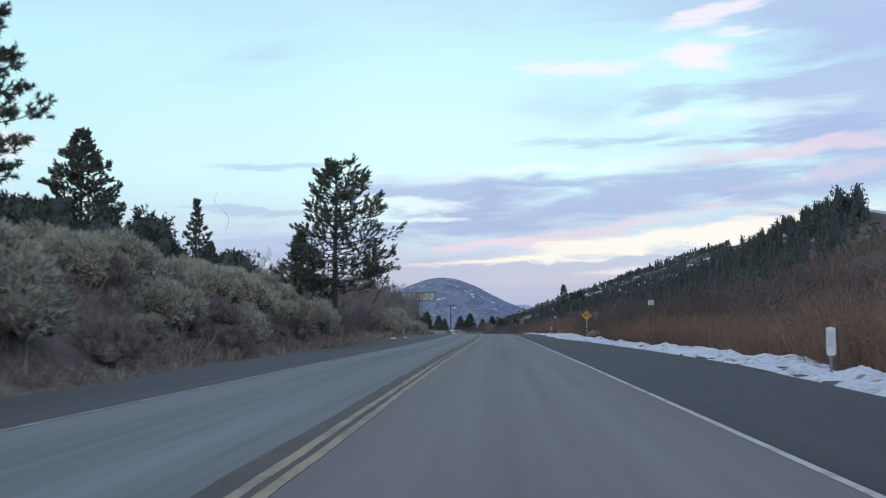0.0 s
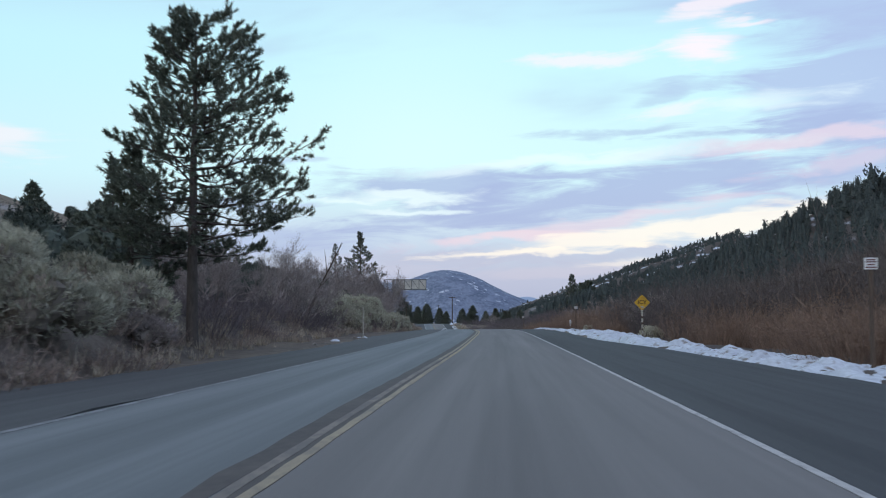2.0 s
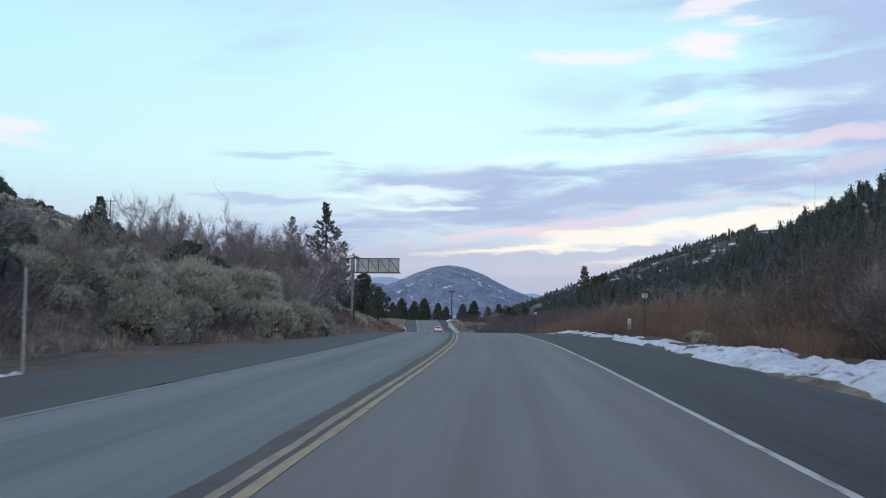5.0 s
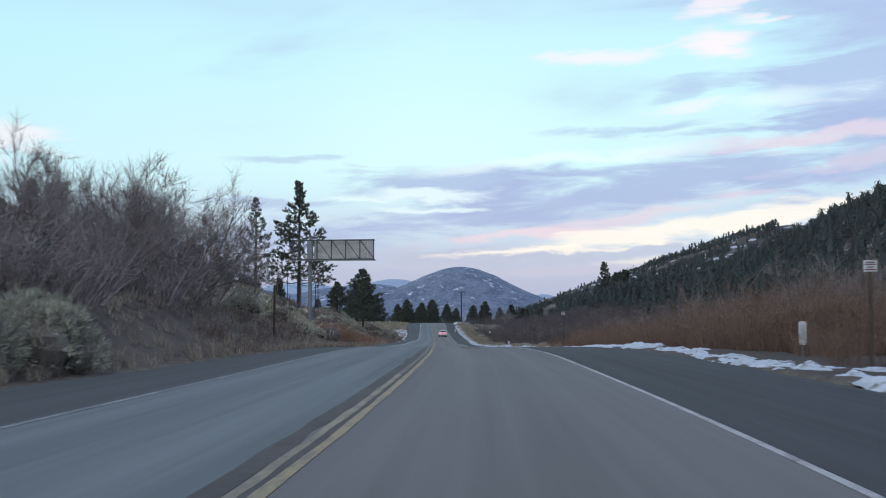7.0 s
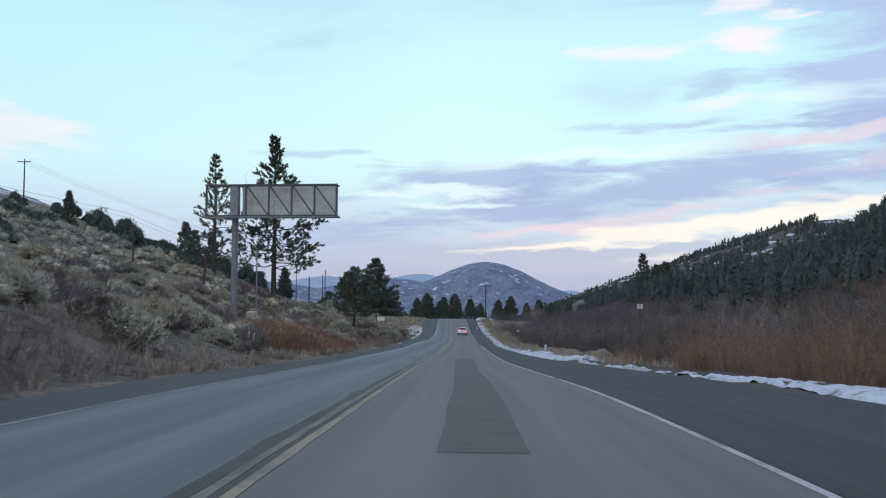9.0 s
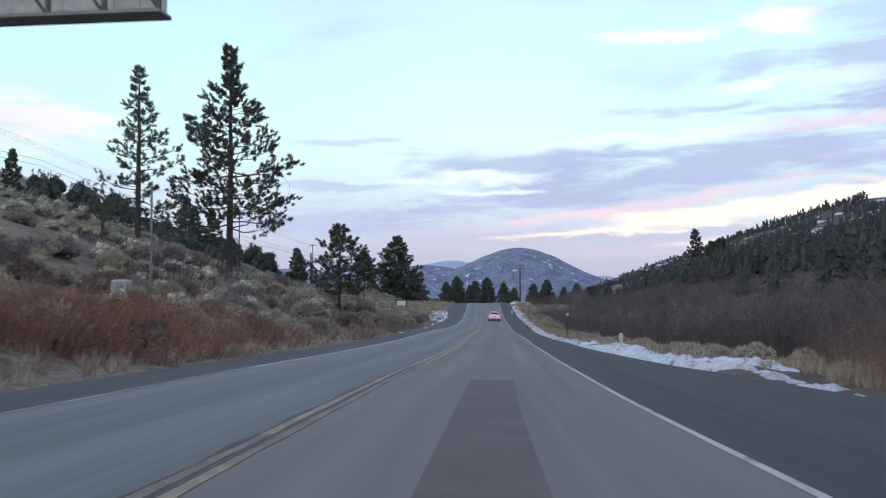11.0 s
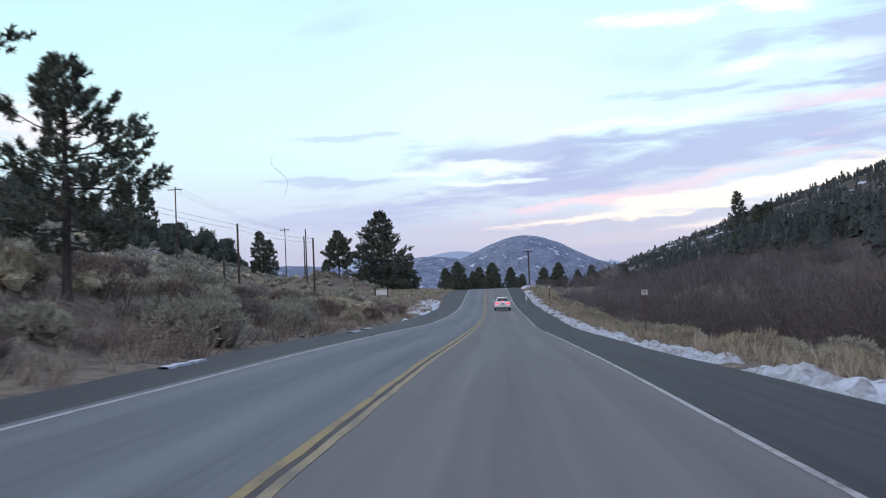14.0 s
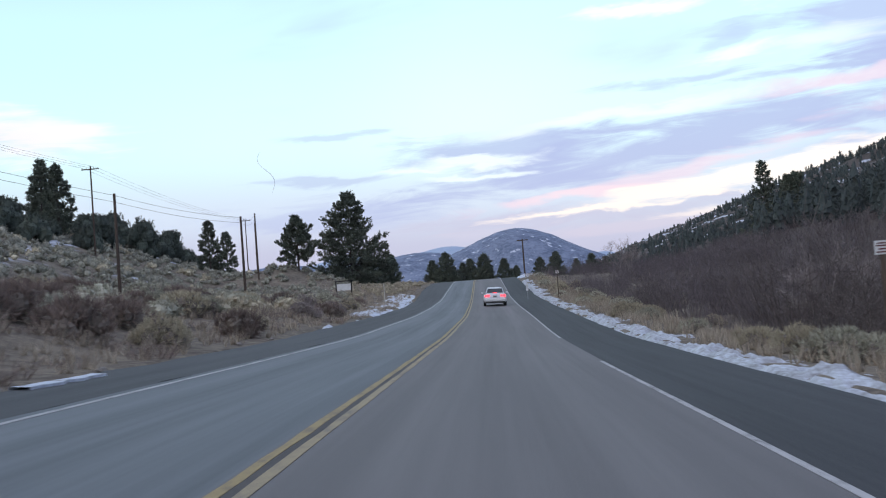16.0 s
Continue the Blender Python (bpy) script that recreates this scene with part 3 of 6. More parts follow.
def strip(name, u0, u1, y0, y1, mat, label, lift=0.0, dy=2.0, thick=0.25, cols=2, wob=0.0, seed=1):
    """A slab along the road between u0 and u1, which are numbers or functions of y; its UV is metres across and along."""
    rng = np.random.default_rng(seed)
    ys = np.arange(y0, y1 + 0.01, (y1 - y0) / max(2, round((y1 - y0) / dy)))
    f0 = u0(ys) if callable(u0) else np.full(len(ys), u0)
    f1 = u1(ys) if callable(u1) else np.full(len(ys), u1)
    if wob:
        f0, f1 = f0 + rng.normal(0, wob, len(ys)), f1 + rng.normal(0, wob, len(ys))
    w = np.linspace(0, 1, cols)
    uu = f0[:, None] * (1 - w) + f1[:, None] * w
    yy = np.repeat(ys[:, None], cols, 1)
    zz = road_z(uu, yy) + lift
    top = np.stack([uu + xc(yy), yy, zz], -1)
    full = np.concatenate([top[:, :1] - (0, 0, thick), top, top[:, -1:] - (0, 0, thick)], 1)
    uvu = np.concatenate([uu[:, :1], uu, uu[:, -1:]], 1)
    me = grid_mesh(name, full, len(ys), cols + 2, mat, smooth=False)
    uv = me.uv_layers.new(name="UVMap")
    li = np.empty(len(me.loops), int)
    me.loops.foreach_get("vertex_index", li)
    co = np.stack([uvu.ravel(), np.repeat(ys, cols + 2)], -1)[li]
    uv.data.foreach_set("uv", co.ravel())
    return tagged(new(name, me), label, "road" if "line" not in name else "road marking", kind="structure")


LINE_R, LINE_L = 3.82, -3.12
strip("road", -0.10, LINE_R + 0.05, -60, 560, M_ROAD, "worn brownish-grey asphalt lane with paler wheel tracks", cols=4)
strip("road", LINE_L - 0.08, -0.10, -60, 560, M_ROAD_LEFT, "worn blue-grey asphalt lane with paler wheel tracks", cols=4)
strip("shoulder_right", LINE_R + 0.05, edge_r, -60, 560, M_SHOULDER, "wide dark streaked asphalt shoulder beside the white edge line", cols=3, lift=-0.012, wob=0.03, seed=2)
strip("shoulder_left", lambda y: -edge_l(y), LINE_L - 0.08, -60, 560, M_SHOULDER_GREY, "dark cracked asphalt shoulder under a dirt bank", cols=3, lift=-0.012, wob=0.08, seed=3)
# the double yellow line: middle of its right stripe, and the stripes by stretches of wear
stripe = along([(-120, 0.18), (8, 0.20), (20, 0.14), (32, 0.105), (56, 0.115), (66, 0.19), (75, 0.25), (111, 0.23), (130, 0.205), (145, 0.175), (175, 0.19), (208, 0.22), (224, 0.16), (240, 0.105), (255, 0.115), (265, 0.15), (300, 0.10), (5000, 0.10)])
for y0, y1, mat, label in ((-60, 62, M_YELLOW_PALE, "worn pale yellow no-passing line"), (62, 150, M_YELLOW_WORN, "worn tan-yellow no-passing line"), (150, 182, M_YELLOW_PALE, "worn pale yellow no-passing line"), (182, 201, M_YELLOW_FADED, "yellow line worn away to a brown trace"), (201, 560, M_YELLOW_WORN, "worn tan-yellow no-passing line")):
    strip("yellow_line", lambda y: stripe(y) - 0.048, lambda y: stripe(y) + 0.048, y0, y1, mat, label, lift=0.006, thick=0.004, wob=0.007, seed=7, dy=0.8)
for y0, y1, mat, label in ((-60, 29, M_YELLOW_PALE, "worn pale yellow no-passing line"), (29, 61, M_YELLOW_FADED, "yellow line worn away to a brown trace"), (61, 132, M_YELLOW_PALE, "worn pale yellow no-passing line"),
                           (132, 184, M_YELLOW_FADED, "yellow line worn away to a brown trace"), (184, 212, M_YELLOW_PALE, "worn pale yellow no-passing line"), (212, 560, M_YELLOW, "worn yellow no-passing line")):
    strip("yellow_line", lambda y: stripe(y) - 0.211, lambda y: stripe(y) - 0.120, y0, y1, mat, label, lift=0.006, thick=0.004, wob=0.007, seed=8, dy=0.8)
strip("seam_line", lambda y: stripe(y) - 0.120, lambda y: stripe(y) - 0.048, -60, 560, M_SEAM, "dark gap between the two yellow lines", lift=0.003, thick=0.004)
strip("seam_line", lambda y: stripe(y) - 0.43 + 0.16 * step((y - 135) / 50), lambda y: stripe(y) - 0.211, -60, 200, M_SEAM, "dark brown ragged seam beside the yellow line", lift=0.003, thick=0.004, wob=0.02, seed=4, dy=1.2)
for a, b in ((-60, 167.6), (168.6, 276), (289, 560)):
    strip("white_line", LINE_R - 0.04, LINE_R + 0.04, a, b, M_WHITE_LINE, "worn white edge line", lift=0.005, thick=0.004)
strip("white_line", LINE_L - 0.04, LINE_L + 0.05, -60, 196, M_WHITE_FADED, "faded white edge line", lift=0.005, thick=0.004)
strip("white_line", lambda y: LINE_L + 0.075 - 0.045 + 0.04 * step((y - 196) / 20), lambda y: LINE_L + 0.075 + 0.035 + 0.04 * step((y - 196) / 20), 196, 560, M_WHITE_LINE, "worn white edge line", lift=0.005, thick=0.004)
strip("road_patch", lambda y: 1.34 + (y - 153) * 0.0066, lambda y: 2.10 + (y - 153) * 0.0066, 152.6, 193.6, M_PATCH, "long dark rectangular asphalt repair patch in the lane", lift=0.004, thick=0.003, wob=0.008, seed=6, dy=2.5)


# ---- distant mountains ----
def ridge(name, label, mat, x0, x1, y, depth, crest, base, cell, relief, seed):
    """A mountain: height along x by crest(x), falling off to the front and the back."""
    xs = np.linspace(x0, x1, int((x1 - x0) / cell))
    ts = np.linspace(-1, 1, 26)
    xx, tt = np.meshgrid(xs, ts, indexing="ij")
    top = crest(xx)
    n = fbm(xx / relief + seed, tt * depth / relief, 5) - 0.5
    prof = np.cos(np.clip(tt + 0.25 * n, -1, 1) * math.pi / 2) ** 1.15
    zz = base + (top - base) * prof * (1 + 0.30 * n * (1 - prof)) + (fbm(xx / (relief * 0.25) + 7, tt * 5 + seed, 3) - 0.5) * (top - base) * 0.05
    v = np.stack([xx, y + tt * depth, zz], -1)
    return tagged(new(name, grid_mesh(name, v, len(xs), len(ts), mat)), label, "mountain", kind="structure")


def bump(x, c, h, w0, w1, power=1.9):
    w = np.where(x < c, w0, w1)
    return h * np.exp(-np.abs((x - c) / w) ** power)


# both ridges take their blue from haze put into the material colour
ridge("mountain", "rounded scrub-covered mountain with flecks of snow, haze blue painted into its colour", M_MOUNTAIN, -1500, 700, 3500, 520,
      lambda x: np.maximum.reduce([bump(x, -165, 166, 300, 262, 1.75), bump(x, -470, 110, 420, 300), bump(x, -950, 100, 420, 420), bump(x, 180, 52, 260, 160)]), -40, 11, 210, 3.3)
ridge("mountain", "long ridge behind the rounded mountain, painted pale haze blue", M_FAR, -1800, 900, 4450, 330,
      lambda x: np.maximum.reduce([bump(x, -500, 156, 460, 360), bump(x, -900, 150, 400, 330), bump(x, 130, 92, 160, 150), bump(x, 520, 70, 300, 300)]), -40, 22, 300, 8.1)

# ---- builders ----
def mesh_np(name, verts, faces, mats, index=None, smooth=False):
    me = bpy.data.meshes.new(name)
    me.from_pydata(np.asarray(verts).reshape(-1, 3).tolist(), [], [tuple(f) for f in np.asarray(faces).tolist()] if not isinstance(faces, list) else faces)
    for m in mats if isinstance(mats, (list, tuple)) else [mats]:
        me.materials.append(m)
    if index is not None:
        me.polygons.foreach_set("material_index", index)
    if smooth:
        me.polygons.foreach_set("use_smooth", np.ones(len(me.polygons), bool))
    me.update()
    return me


def part(name, data, material_, parent, label=""):
    """Links a bmesh or mesh as one object under a thing or a part."""
    if isinstance(data, bmesh.types.BMesh):
        me = bpy.data.meshes.new(name)
        data.to_mesh(me)
        data.free()
    else:
        me = data
    if material_ and not me.materials:
        me.materials.append(material_)
    ob = new(name, me)
    ob.parent = parent
    return tagged(ob, label)


def blades(c, k, length, width, rng, up=0.3, axis=None, spread=1.0):
    """k thin triangles from each centre, as needles, leaves or stems."""
    c = np.repeat(c, k, 0)
    n = len(c)
    d = rng.normal(0, spread, (n, 3)) + (0, 0, up)
    if axis is not None:
        d = d + np.repeat(axis, k, 0)
    d /= np.linalg.norm(d, axis=1, keepdims=True)
    side = np.cross(d, rng.normal(0, 1, (n, 3)))
    side /= np.linalg.norm(side, axis=1, keepdims=True) + 1e-9
    ln = length * rng.uniform(0.6, 1.2, (n, 1))
    w = width * rng.uniform(0.7, 1.3, (n, 1))
    v = np.stack([c + side * w * 0.5, c - side * w * 0.5, c + d * ln], 1)
    return v.reshape(-1, 3), np.arange(3 * n).reshape(n, 3)


def tube(pts, radii, sides=5):
    """A tapered tube along points: vertices and quads."""
    pts = np.asarray(pts, float)
    ahead = np.gradient(pts, axis=0)
    ahead /= np.linalg.norm(ahead, axis=1, keepdims=True) + 1e-9
    ref = np.where(np.abs(ahead[:, 2:3]) > 0.8, (1.0, 0, 0), (0, 0, 1.0))
    a = np.cross(ahead, ref)
    a /= np.linalg.norm(a, axis=1, keepdims=True) + 1e-9
    b = np.cross(ahead, a)
    th = np.linspace(0, 2 * math.pi, sides, endpoint=False)
    r = np.asarray(radii, float)[:, None, None]
    v = pts[:, None] + r * (np.cos(th)[None, :, None] * a[:, None] + np.sin(th)[None, :, None] * b[:, None])
    i = np.arange(len(pts) * sides).reshape(len(pts), sides)
    j = np.roll(i, -1, 1)
    f = np.stack([i[:-1], j[:-1], j[1:], i[1:]], -1).reshape(-1, 4)
    return v.reshape(-1, 3), f


class Pile:
    """Gathers pieces of mesh into one."""

    def __init__(self):
        self.v, self.f, self.n = [], [], 0

    def add(self, v, f):
        self.v.append(v)
        self.f.extend((np.asarray(f) + self.n).tolist())
        self.n += len(v)
        return self

    def mesh(self, name, mat, smooth=False):
        return mesh_np(name, np.concatenate(self.v), [tuple(x) for x in self.f], mat, smooth=smooth)


def plumes(roots, axes, k, length, blade, wide, rng):
    """Bottle-brush plumes of needles: k thin triangles fanned round each axis, from each root."""
    n = len(roots)
    ax = axes / (np.linalg.norm(axes, axis=1, keepdims=True) + 1e-9)
    t = rng.uniform(0, 1, (n, k, 1))
    c = roots[:, None] + ax[:, None] * t * length * rng.uniform(0.5, 1.2, (n, 1, 1))
    d = rng.normal(0, 0.75, (n, k, 3)) + ax[:, None] * (0.55 + 0.5 * t) + (0, 0, 0.12)
    d /= np.linalg.norm(d, axis=2, keepdims=True)
    side = np.cross(d, rng.normal(0, 1, (n, k, 3)))
    side /= np.linalg.norm(side, axis=2, keepdims=True) + 1e-9
    w = wide * rng.uniform(0.7, 1.3, (n, k, 1)) * 0.68
    v = np.stack([c + side * w, c - side * w, c + d * blade * rng.uniform(0.65, 1.15, (n, k, 1))], 2)
    return v.reshape(-1, 3), np.arange(3 * n * k).reshape(n * k, 3)


def pine_meshes(h, r, low, seed, shape="open", limbs=70, sprays=12, k=40, blade=0.2, wide=0.04, mat=None, gaps=0.15, plume=0.3):
    """Trunk, limbs and needle plumes of a pine h metres high and r wide at its widest, bare below low * h."""
    rng = np.random.default_rng(seed)
    base_r = 0.014 * h + 0.05
    zs = np.linspace(0, h * 0.98, 12)
    sway = np.cumsum(rng.normal(0, 0.012 * h / 12, (12, 2)), 0)
    axis_pts = np.column_stack([sway, zs])
    trunk = Pile().add(*tube(np.vstack([[0, 0, -0.7], axis_pts]), np.r_[base_r * 1.35, base_r * (1 - zs / h) ** 0.8 + 0.012], 8))
    wood, roots, axes = Pile(), [], []
    phase = rng.uniform(0, 6)
    for n in range(limbs):
        f = low + (0.985 - low) * ((n + rng.uniform(0, 1)) / limbs) ** (1.4 if shape == "skirt" else 1.0)
        s = (f - low) / (1 - low)
        if shape == "open":
            reach = (0.55 + 0.62 * math.sin(math.pi * min(1, s * 1.05 + 0.18)) ** 0.8) * (1.02 - s) ** 0.78 * 1.12
        elif shape == "full":
            reach = (0.70 + 0.5 * math.sin(math.pi * min(1, s * 0.95 + 0.15))) * (1 - s**1.7) ** 0.9 + 0.05
        elif shape == "broad":
            reach = (0.98 * (1 - s**2.1) ** 0.85 + 0.08) * min(1.0, 0.72 + 1.3 * s) * (1.0 + 0.16 * math.cos(n * 2.39996 + phase))
        elif shape == "skirt":
            reach = 1.05 * (1 - s**1.1) ** 0.9 + 0.05
        else:
            reach = (1 - s) ** 0.85 + 0.05
        ang = n * 2.39996 + phase + rng.normal(0, 0.35)
        ln = r * reach * rng.uniform(0.62, 1.08)
        if rng.random() < gaps:
            ln *= 0.45
        start = np.array([np.interp(f * h, zs, sway[:, 0]), np.interp(f * h, zs, sway[:, 1]), f * h])
        out = np.array([math.cos(ang), math.sin(ang), 0])
        lift = (-0.16 + 0.55 * s + rng.normal(0, 0.09)) * ln
        q = np.linspace(0, 1, 5)[:, None]
        pts = start + out * ln * q + np.array([0, 0, 1.0]) * (lift * q + 0.20 * ln * q**3)
        pts[1:] += rng.normal(0, 0.025 * ln, (4, 3))
        wood.add(*tube(pts, np.linspace(0.012 + 0.012 * ln, 0.007, 5), 3))
        m = max(4, int(1.9 * sprays * (0.35 + 0.85 * ln / r)))
        t = np.append(rng.uniform(0.10, 1.0, m - 1) ** 0.6, 0.97)
        hand = np.where(np.arange(m) % 2 == 0, 1.0, -1.0)
        hand[-1] = 0
        at = np.stack([np.interp(t, q[:, 0], pts[:, i]) for i in range(3)], 1)
        side = np.cross(out, (0, 0, 1))
        aim = out * rng.uniform(0.45, 0.9, (m, 1)) + side * (hand * rng.uniform(0.35, 1.0, m))[:, None] + np.array([0, 0, 1.0]) * rng.normal(0.34, 0.34, (m, 1))
        reach_ = (ln * (0.10 + 0.24 * (1 - t)) * rng.uniform(0.5, 1.2, m))[:, None] + 0.05
        tip = at + aim * reach_
        w = np.cross(aim, rng.normal(0, 1, (m, 3)))
        w *= 0.010 / (np.linalg.norm(w, axis=1, keepdims=True) + 1e-9)
        wood.add(np.stack([at + w, at - w, tip], 1).reshape(-1, 3), np.arange(3 * m).reshape(m, 3))
        roots.append(tip)
        axes.append(aim + (0, 0, 0.35))
    top = np.array([sway[-1, 0], sway[-1, 1], h])
    roots.append(top + rng.normal(0, 0.08, (6, 3)) - [0, 0, 0.25])
    axes.append(np.tile([0, 0, 1.0], (6, 1)) + rng.normal(0, 0.3, (6, 3)))
    v, fc = plumes(np.concatenate(roots), np.concatenate(axes), k, plume, blade, wide, rng)
    return trunk.mesh("trunk", M_BARK, True), wood.mesh("branching", M_BARK), mesh_np("crown", v, fc, mat or M_NEEDLE)


def lobed(rng, r, h, lobes, tufts, k, blade, wide, up=0.4, seg=7, fill=0.62, spread=0.5):
    """A bush of merged leafy lobes: short sprays of leaves round each lobe, and the woody body inside; two (vertices, triangles)."""
    v_all, f_all, at = [], [], 0
    c_all, ax_all = [], []
    for i in range(lobes):
        a, s = i * 2.39996 + rng.uniform(0, 0.7), math.sqrt((i + 0.3) / lobes)
        o = np.array([math.cos(a) * s * 0.62 * r, math.sin(a) * s * 0.62 * r, h * (0.62 - 0.42 * s**2 + rng.normal(0, 0.06))])
        rr = r * rng.uniform(0.30, 0.46)
        hh = rr * rng.uniform(0.8, 1.15) * min(1.3, h / r)
        th, ph = np.meshgrid(np.linspace(0, 2 * math.pi, seg, endpoint=False), np.linspace(-1.2, 1.5, seg // 2 + 2))
        wob = fill * (1 + rng.normal(0, 0.12, th.shape))
        v_all.append(np.stack([o[0] + rr * wob * np.cos(ph) * np.cos(th), o[1] + rr * wob * np.cos(ph) * np.sin(th), np.maximum(o[2] + hh * wob * np.sin(ph), -0.12 * h)], -1).reshape(-1, 3))
        ci = np.arange(th.size).reshape(th.shape)
        cj = np.roll(ci, -1, 1)
        f_all.append(np.concatenate([np.stack([ci[:-1], cj[:-1], cj[1:]], -1).reshape(-1, 3), np.stack([ci[:-1], cj[1:], ci[1:]], -1).reshape(-1, 3)]) + at)
        at += th.size
        m = max(3, tufts // lobes)
        d = rng.normal(0, 1, (m, 3)) + (math.cos(a) * s * 0.6, math.sin(a) * s * 0.6, 0.40)
        d /= np.linalg.norm(d, axis=1, keepdims=True)
        c = o + d * (rr, rr, hh) * rng.uniform(0.55, 0.98, (m, 1)) ** 0.7
        keep = c[:, 2] > 0.0
        c_all.append(c[keep])
        ax_all.append(d[keep])
    return blades(np.concatenate(c_all), k, blade, wide, rng, up, np.concatenate(ax_all) * 0.9, spread), (np.concatenate(v_all), np.concatenate(f_all))


def merged(leaves, body):
    return np.concatenate([leaves[0], body[0]]), np.concatenate([leaves[1], body[1] + len(leaves[0])])


def lobed_tree(h, r, seed, mat):
    """A low dense juniper: a short trunk under a lobed crown that reaches nearly to the ground."""
    rng = np.random.default_rng(seed)
    trunk = Pile().add(*tube(np.array([[0, 0, -0.6], [0.05, 0, 0.3 * h], [0.1, 0.05, 0.7 * h]]), [0.16, 0.13, 0.05], 7))
    wood = Pile()
    for i in range(9):
        a = i * 2.4
        wood.add(*tube(np.array([[0, 0, 0.12 * h + 0.05 * h * i / 2], [math.cos(a) * r * 0.7, math.sin(a) * r * 0.7, 0.25 * h + 0.06 * h * i]]), [0.06, 0.02], 4))
    v, f = merged(*lobed(rng, r, h * 0.92, 13, 1000, 4, 0.24, 0.07, 0.25, 8, 0.78, 0.6))
    # ragged tips along the top
    tip = rng.normal(0, 1, (26, 3)) * (0.28 * r, 0.28 * r, 0.05 * h) + (0, 0, 0.70 * h)
    pv, pf = plumes(tip, np.tile([0, 0, 1.0], (26, 1)) + rng.normal(0, 0.35, (26, 3)), 14, 0.1 * h, 0.2, 0.06, rng)
    v, f = np.concatenate([v, pv]), np.concatenate([f, pf + len(v)])
    return trunk.mesh("trunk", M_BARK, True), wood.mesh("branching", M_BARK), mesh_np("crown", v, f, mat)


def tree_thing(name, meshes, x, y, label, category="pine tree", group="", turn=0.0, sink=0.15, z=None, scale=1.0):
    e = new(name)
    e.matrix_basis = pose(x, y, (put_z(x, y) if z is None else z) - sink, 0, 0, turn) @ Matrix.Scale(scale, 4)
    for n, me in zip(("trunk", "branching", "crown"), meshes):
        ob = part(n, me, None, e)
        if n == "branching":
            tagged(ob, kind="stuff")
    return tagged(e, label, category, group)


def bare_meshes(h, seed, stems=5, spread=0.5, depth=4, spray=3):
    """A leafless multi-stemmed tree: stems that fork, ending in sprays of fine twigs."""
    rng = np.random.default_rng(seed)
    trunk, twig, ends, heads = Pile(), Pile(), [], []

    def grow(p, d, ln, rad, level):
        q = np.linspace(0, 1, 4)[:, None]
        bend = rng.normal(0, 0.12 if level < 2 else 0.05, 3) + (0, 0, 0.04)
        pts = p + d * ln * q + bend * ln * q**2
        if level < 3:
            (trunk if level < 2 else twig).add(*tube(pts, np.linspace(rad, rad * 0.6, 4), 5 if level < 2 else 3))
        else:
            w = np.cross(d, rng.normal(0, 1, 3))
            w *= max(0.007, rad * 0.7) / (np.linalg.norm(w) + 1e-9)
            twig.add(np.array([pts[0] + w, pts[0] - w, pts[2] + w * 0.5, pts[3]]), np.array([[0, 1, 2], [1, 3, 2]]))
        if level >= 2:
            for t in (0.4, 0.8) if level > 2 else (0.7,):
                ends.append(pts[0] + (pts[-1] - pts[0]) * t)
                heads.append(d * 0.7 + (0, 0, 0.25))
        if level >= depth:
            return
        for _ in range(4 if level == 1 else 3):
            s = pts[0] + (pts[-1] - pts[0]) * rng.uniform(0.4, 1.0)
            nd_ = d + rng.normal(0, 0.44, 3) + (0, 0, 0.12)
            nd_ /= np.linalg.norm(nd_)
            grow(s, nd_, ln * (rng.uniform(0.5, 0.78) if level < 2 else rng.uniform(0.46, 0.68)), max(0.006, rad * 0.5), level + 1)

    for i in range(stems):
        a = i * 2.4 + rng.uniform(0, 1)
        d = np.array([math.cos(a) * spread, math.sin(a) * spread, 1.0]) + rng.normal(0, 0.12, 3)
        d /= np.linalg.norm(d)
        grow(np.array([math.cos(a), math.sin(a), -0.25]) * 0.22, d, h * rng.uniform(0.34, 0.46), 0.011 * h, 0)
    twig.add(*blades(np.array(ends), spray, 0.10 * h, 0.012, rng, 0.15, np.array(heads), 0.5))
    return trunk.mesh("trunk", M_TWIG), twig.mesh("crown", M_TWIG)


def stem_clump(rng, r, h, n, lean=0.35, forks=3, wide=0.035, bushy=0.3):
    """A thicket clump: whippy stems from the ground that fork upwards, each a thin triangle."""
    a, rad = rng.uniform(0, 2 * math.pi, n), r * np.sqrt(rng.uniform(0, 1, n))
    root = np.stack([rad * np.cos(a), rad * np.sin(a), np.full(n, -0.15)], 1)
    d = np.stack([np.cos(a) * lean * rad / r, np.sin(a) * lean * rad / r, np.ones(n)], 1) + rng.normal(0, 0.15, (n, 3))
    ln = h * (1 - 0.28 * (rad[:, None] / r) ** 2) * rng.uniform(0.62, 1.0, (n, 1))
    tip = root + d * ln
    out_v = []

    def tri(p, q, w):
        s = np.cross(q - p, rng.normal(0, 1, p.shape))
        s /= np.linalg.norm(s, axis=1, keepdims=True) + 1e-9
        out_v.append(np.stack([p + s * w, p - s * w, q], 1))

    tri(root, tip, wide * 0.6)
    for _ in range(forks):
        t = rng.uniform(bushy, 0.95, (n, 1))
        p = root + (tip - root) * t
        q = p + (d * 0.6 + rng.normal(0, 0.62, (n, 3))) * ln * rng.uniform(0.12, 0.34, (n, 1))
        tri(p, q, wide * 0.42)
    v = np.concatenate(out_v).reshape(-1, 3)
    return v, np.arange(len(v)).reshape(-1, 3)


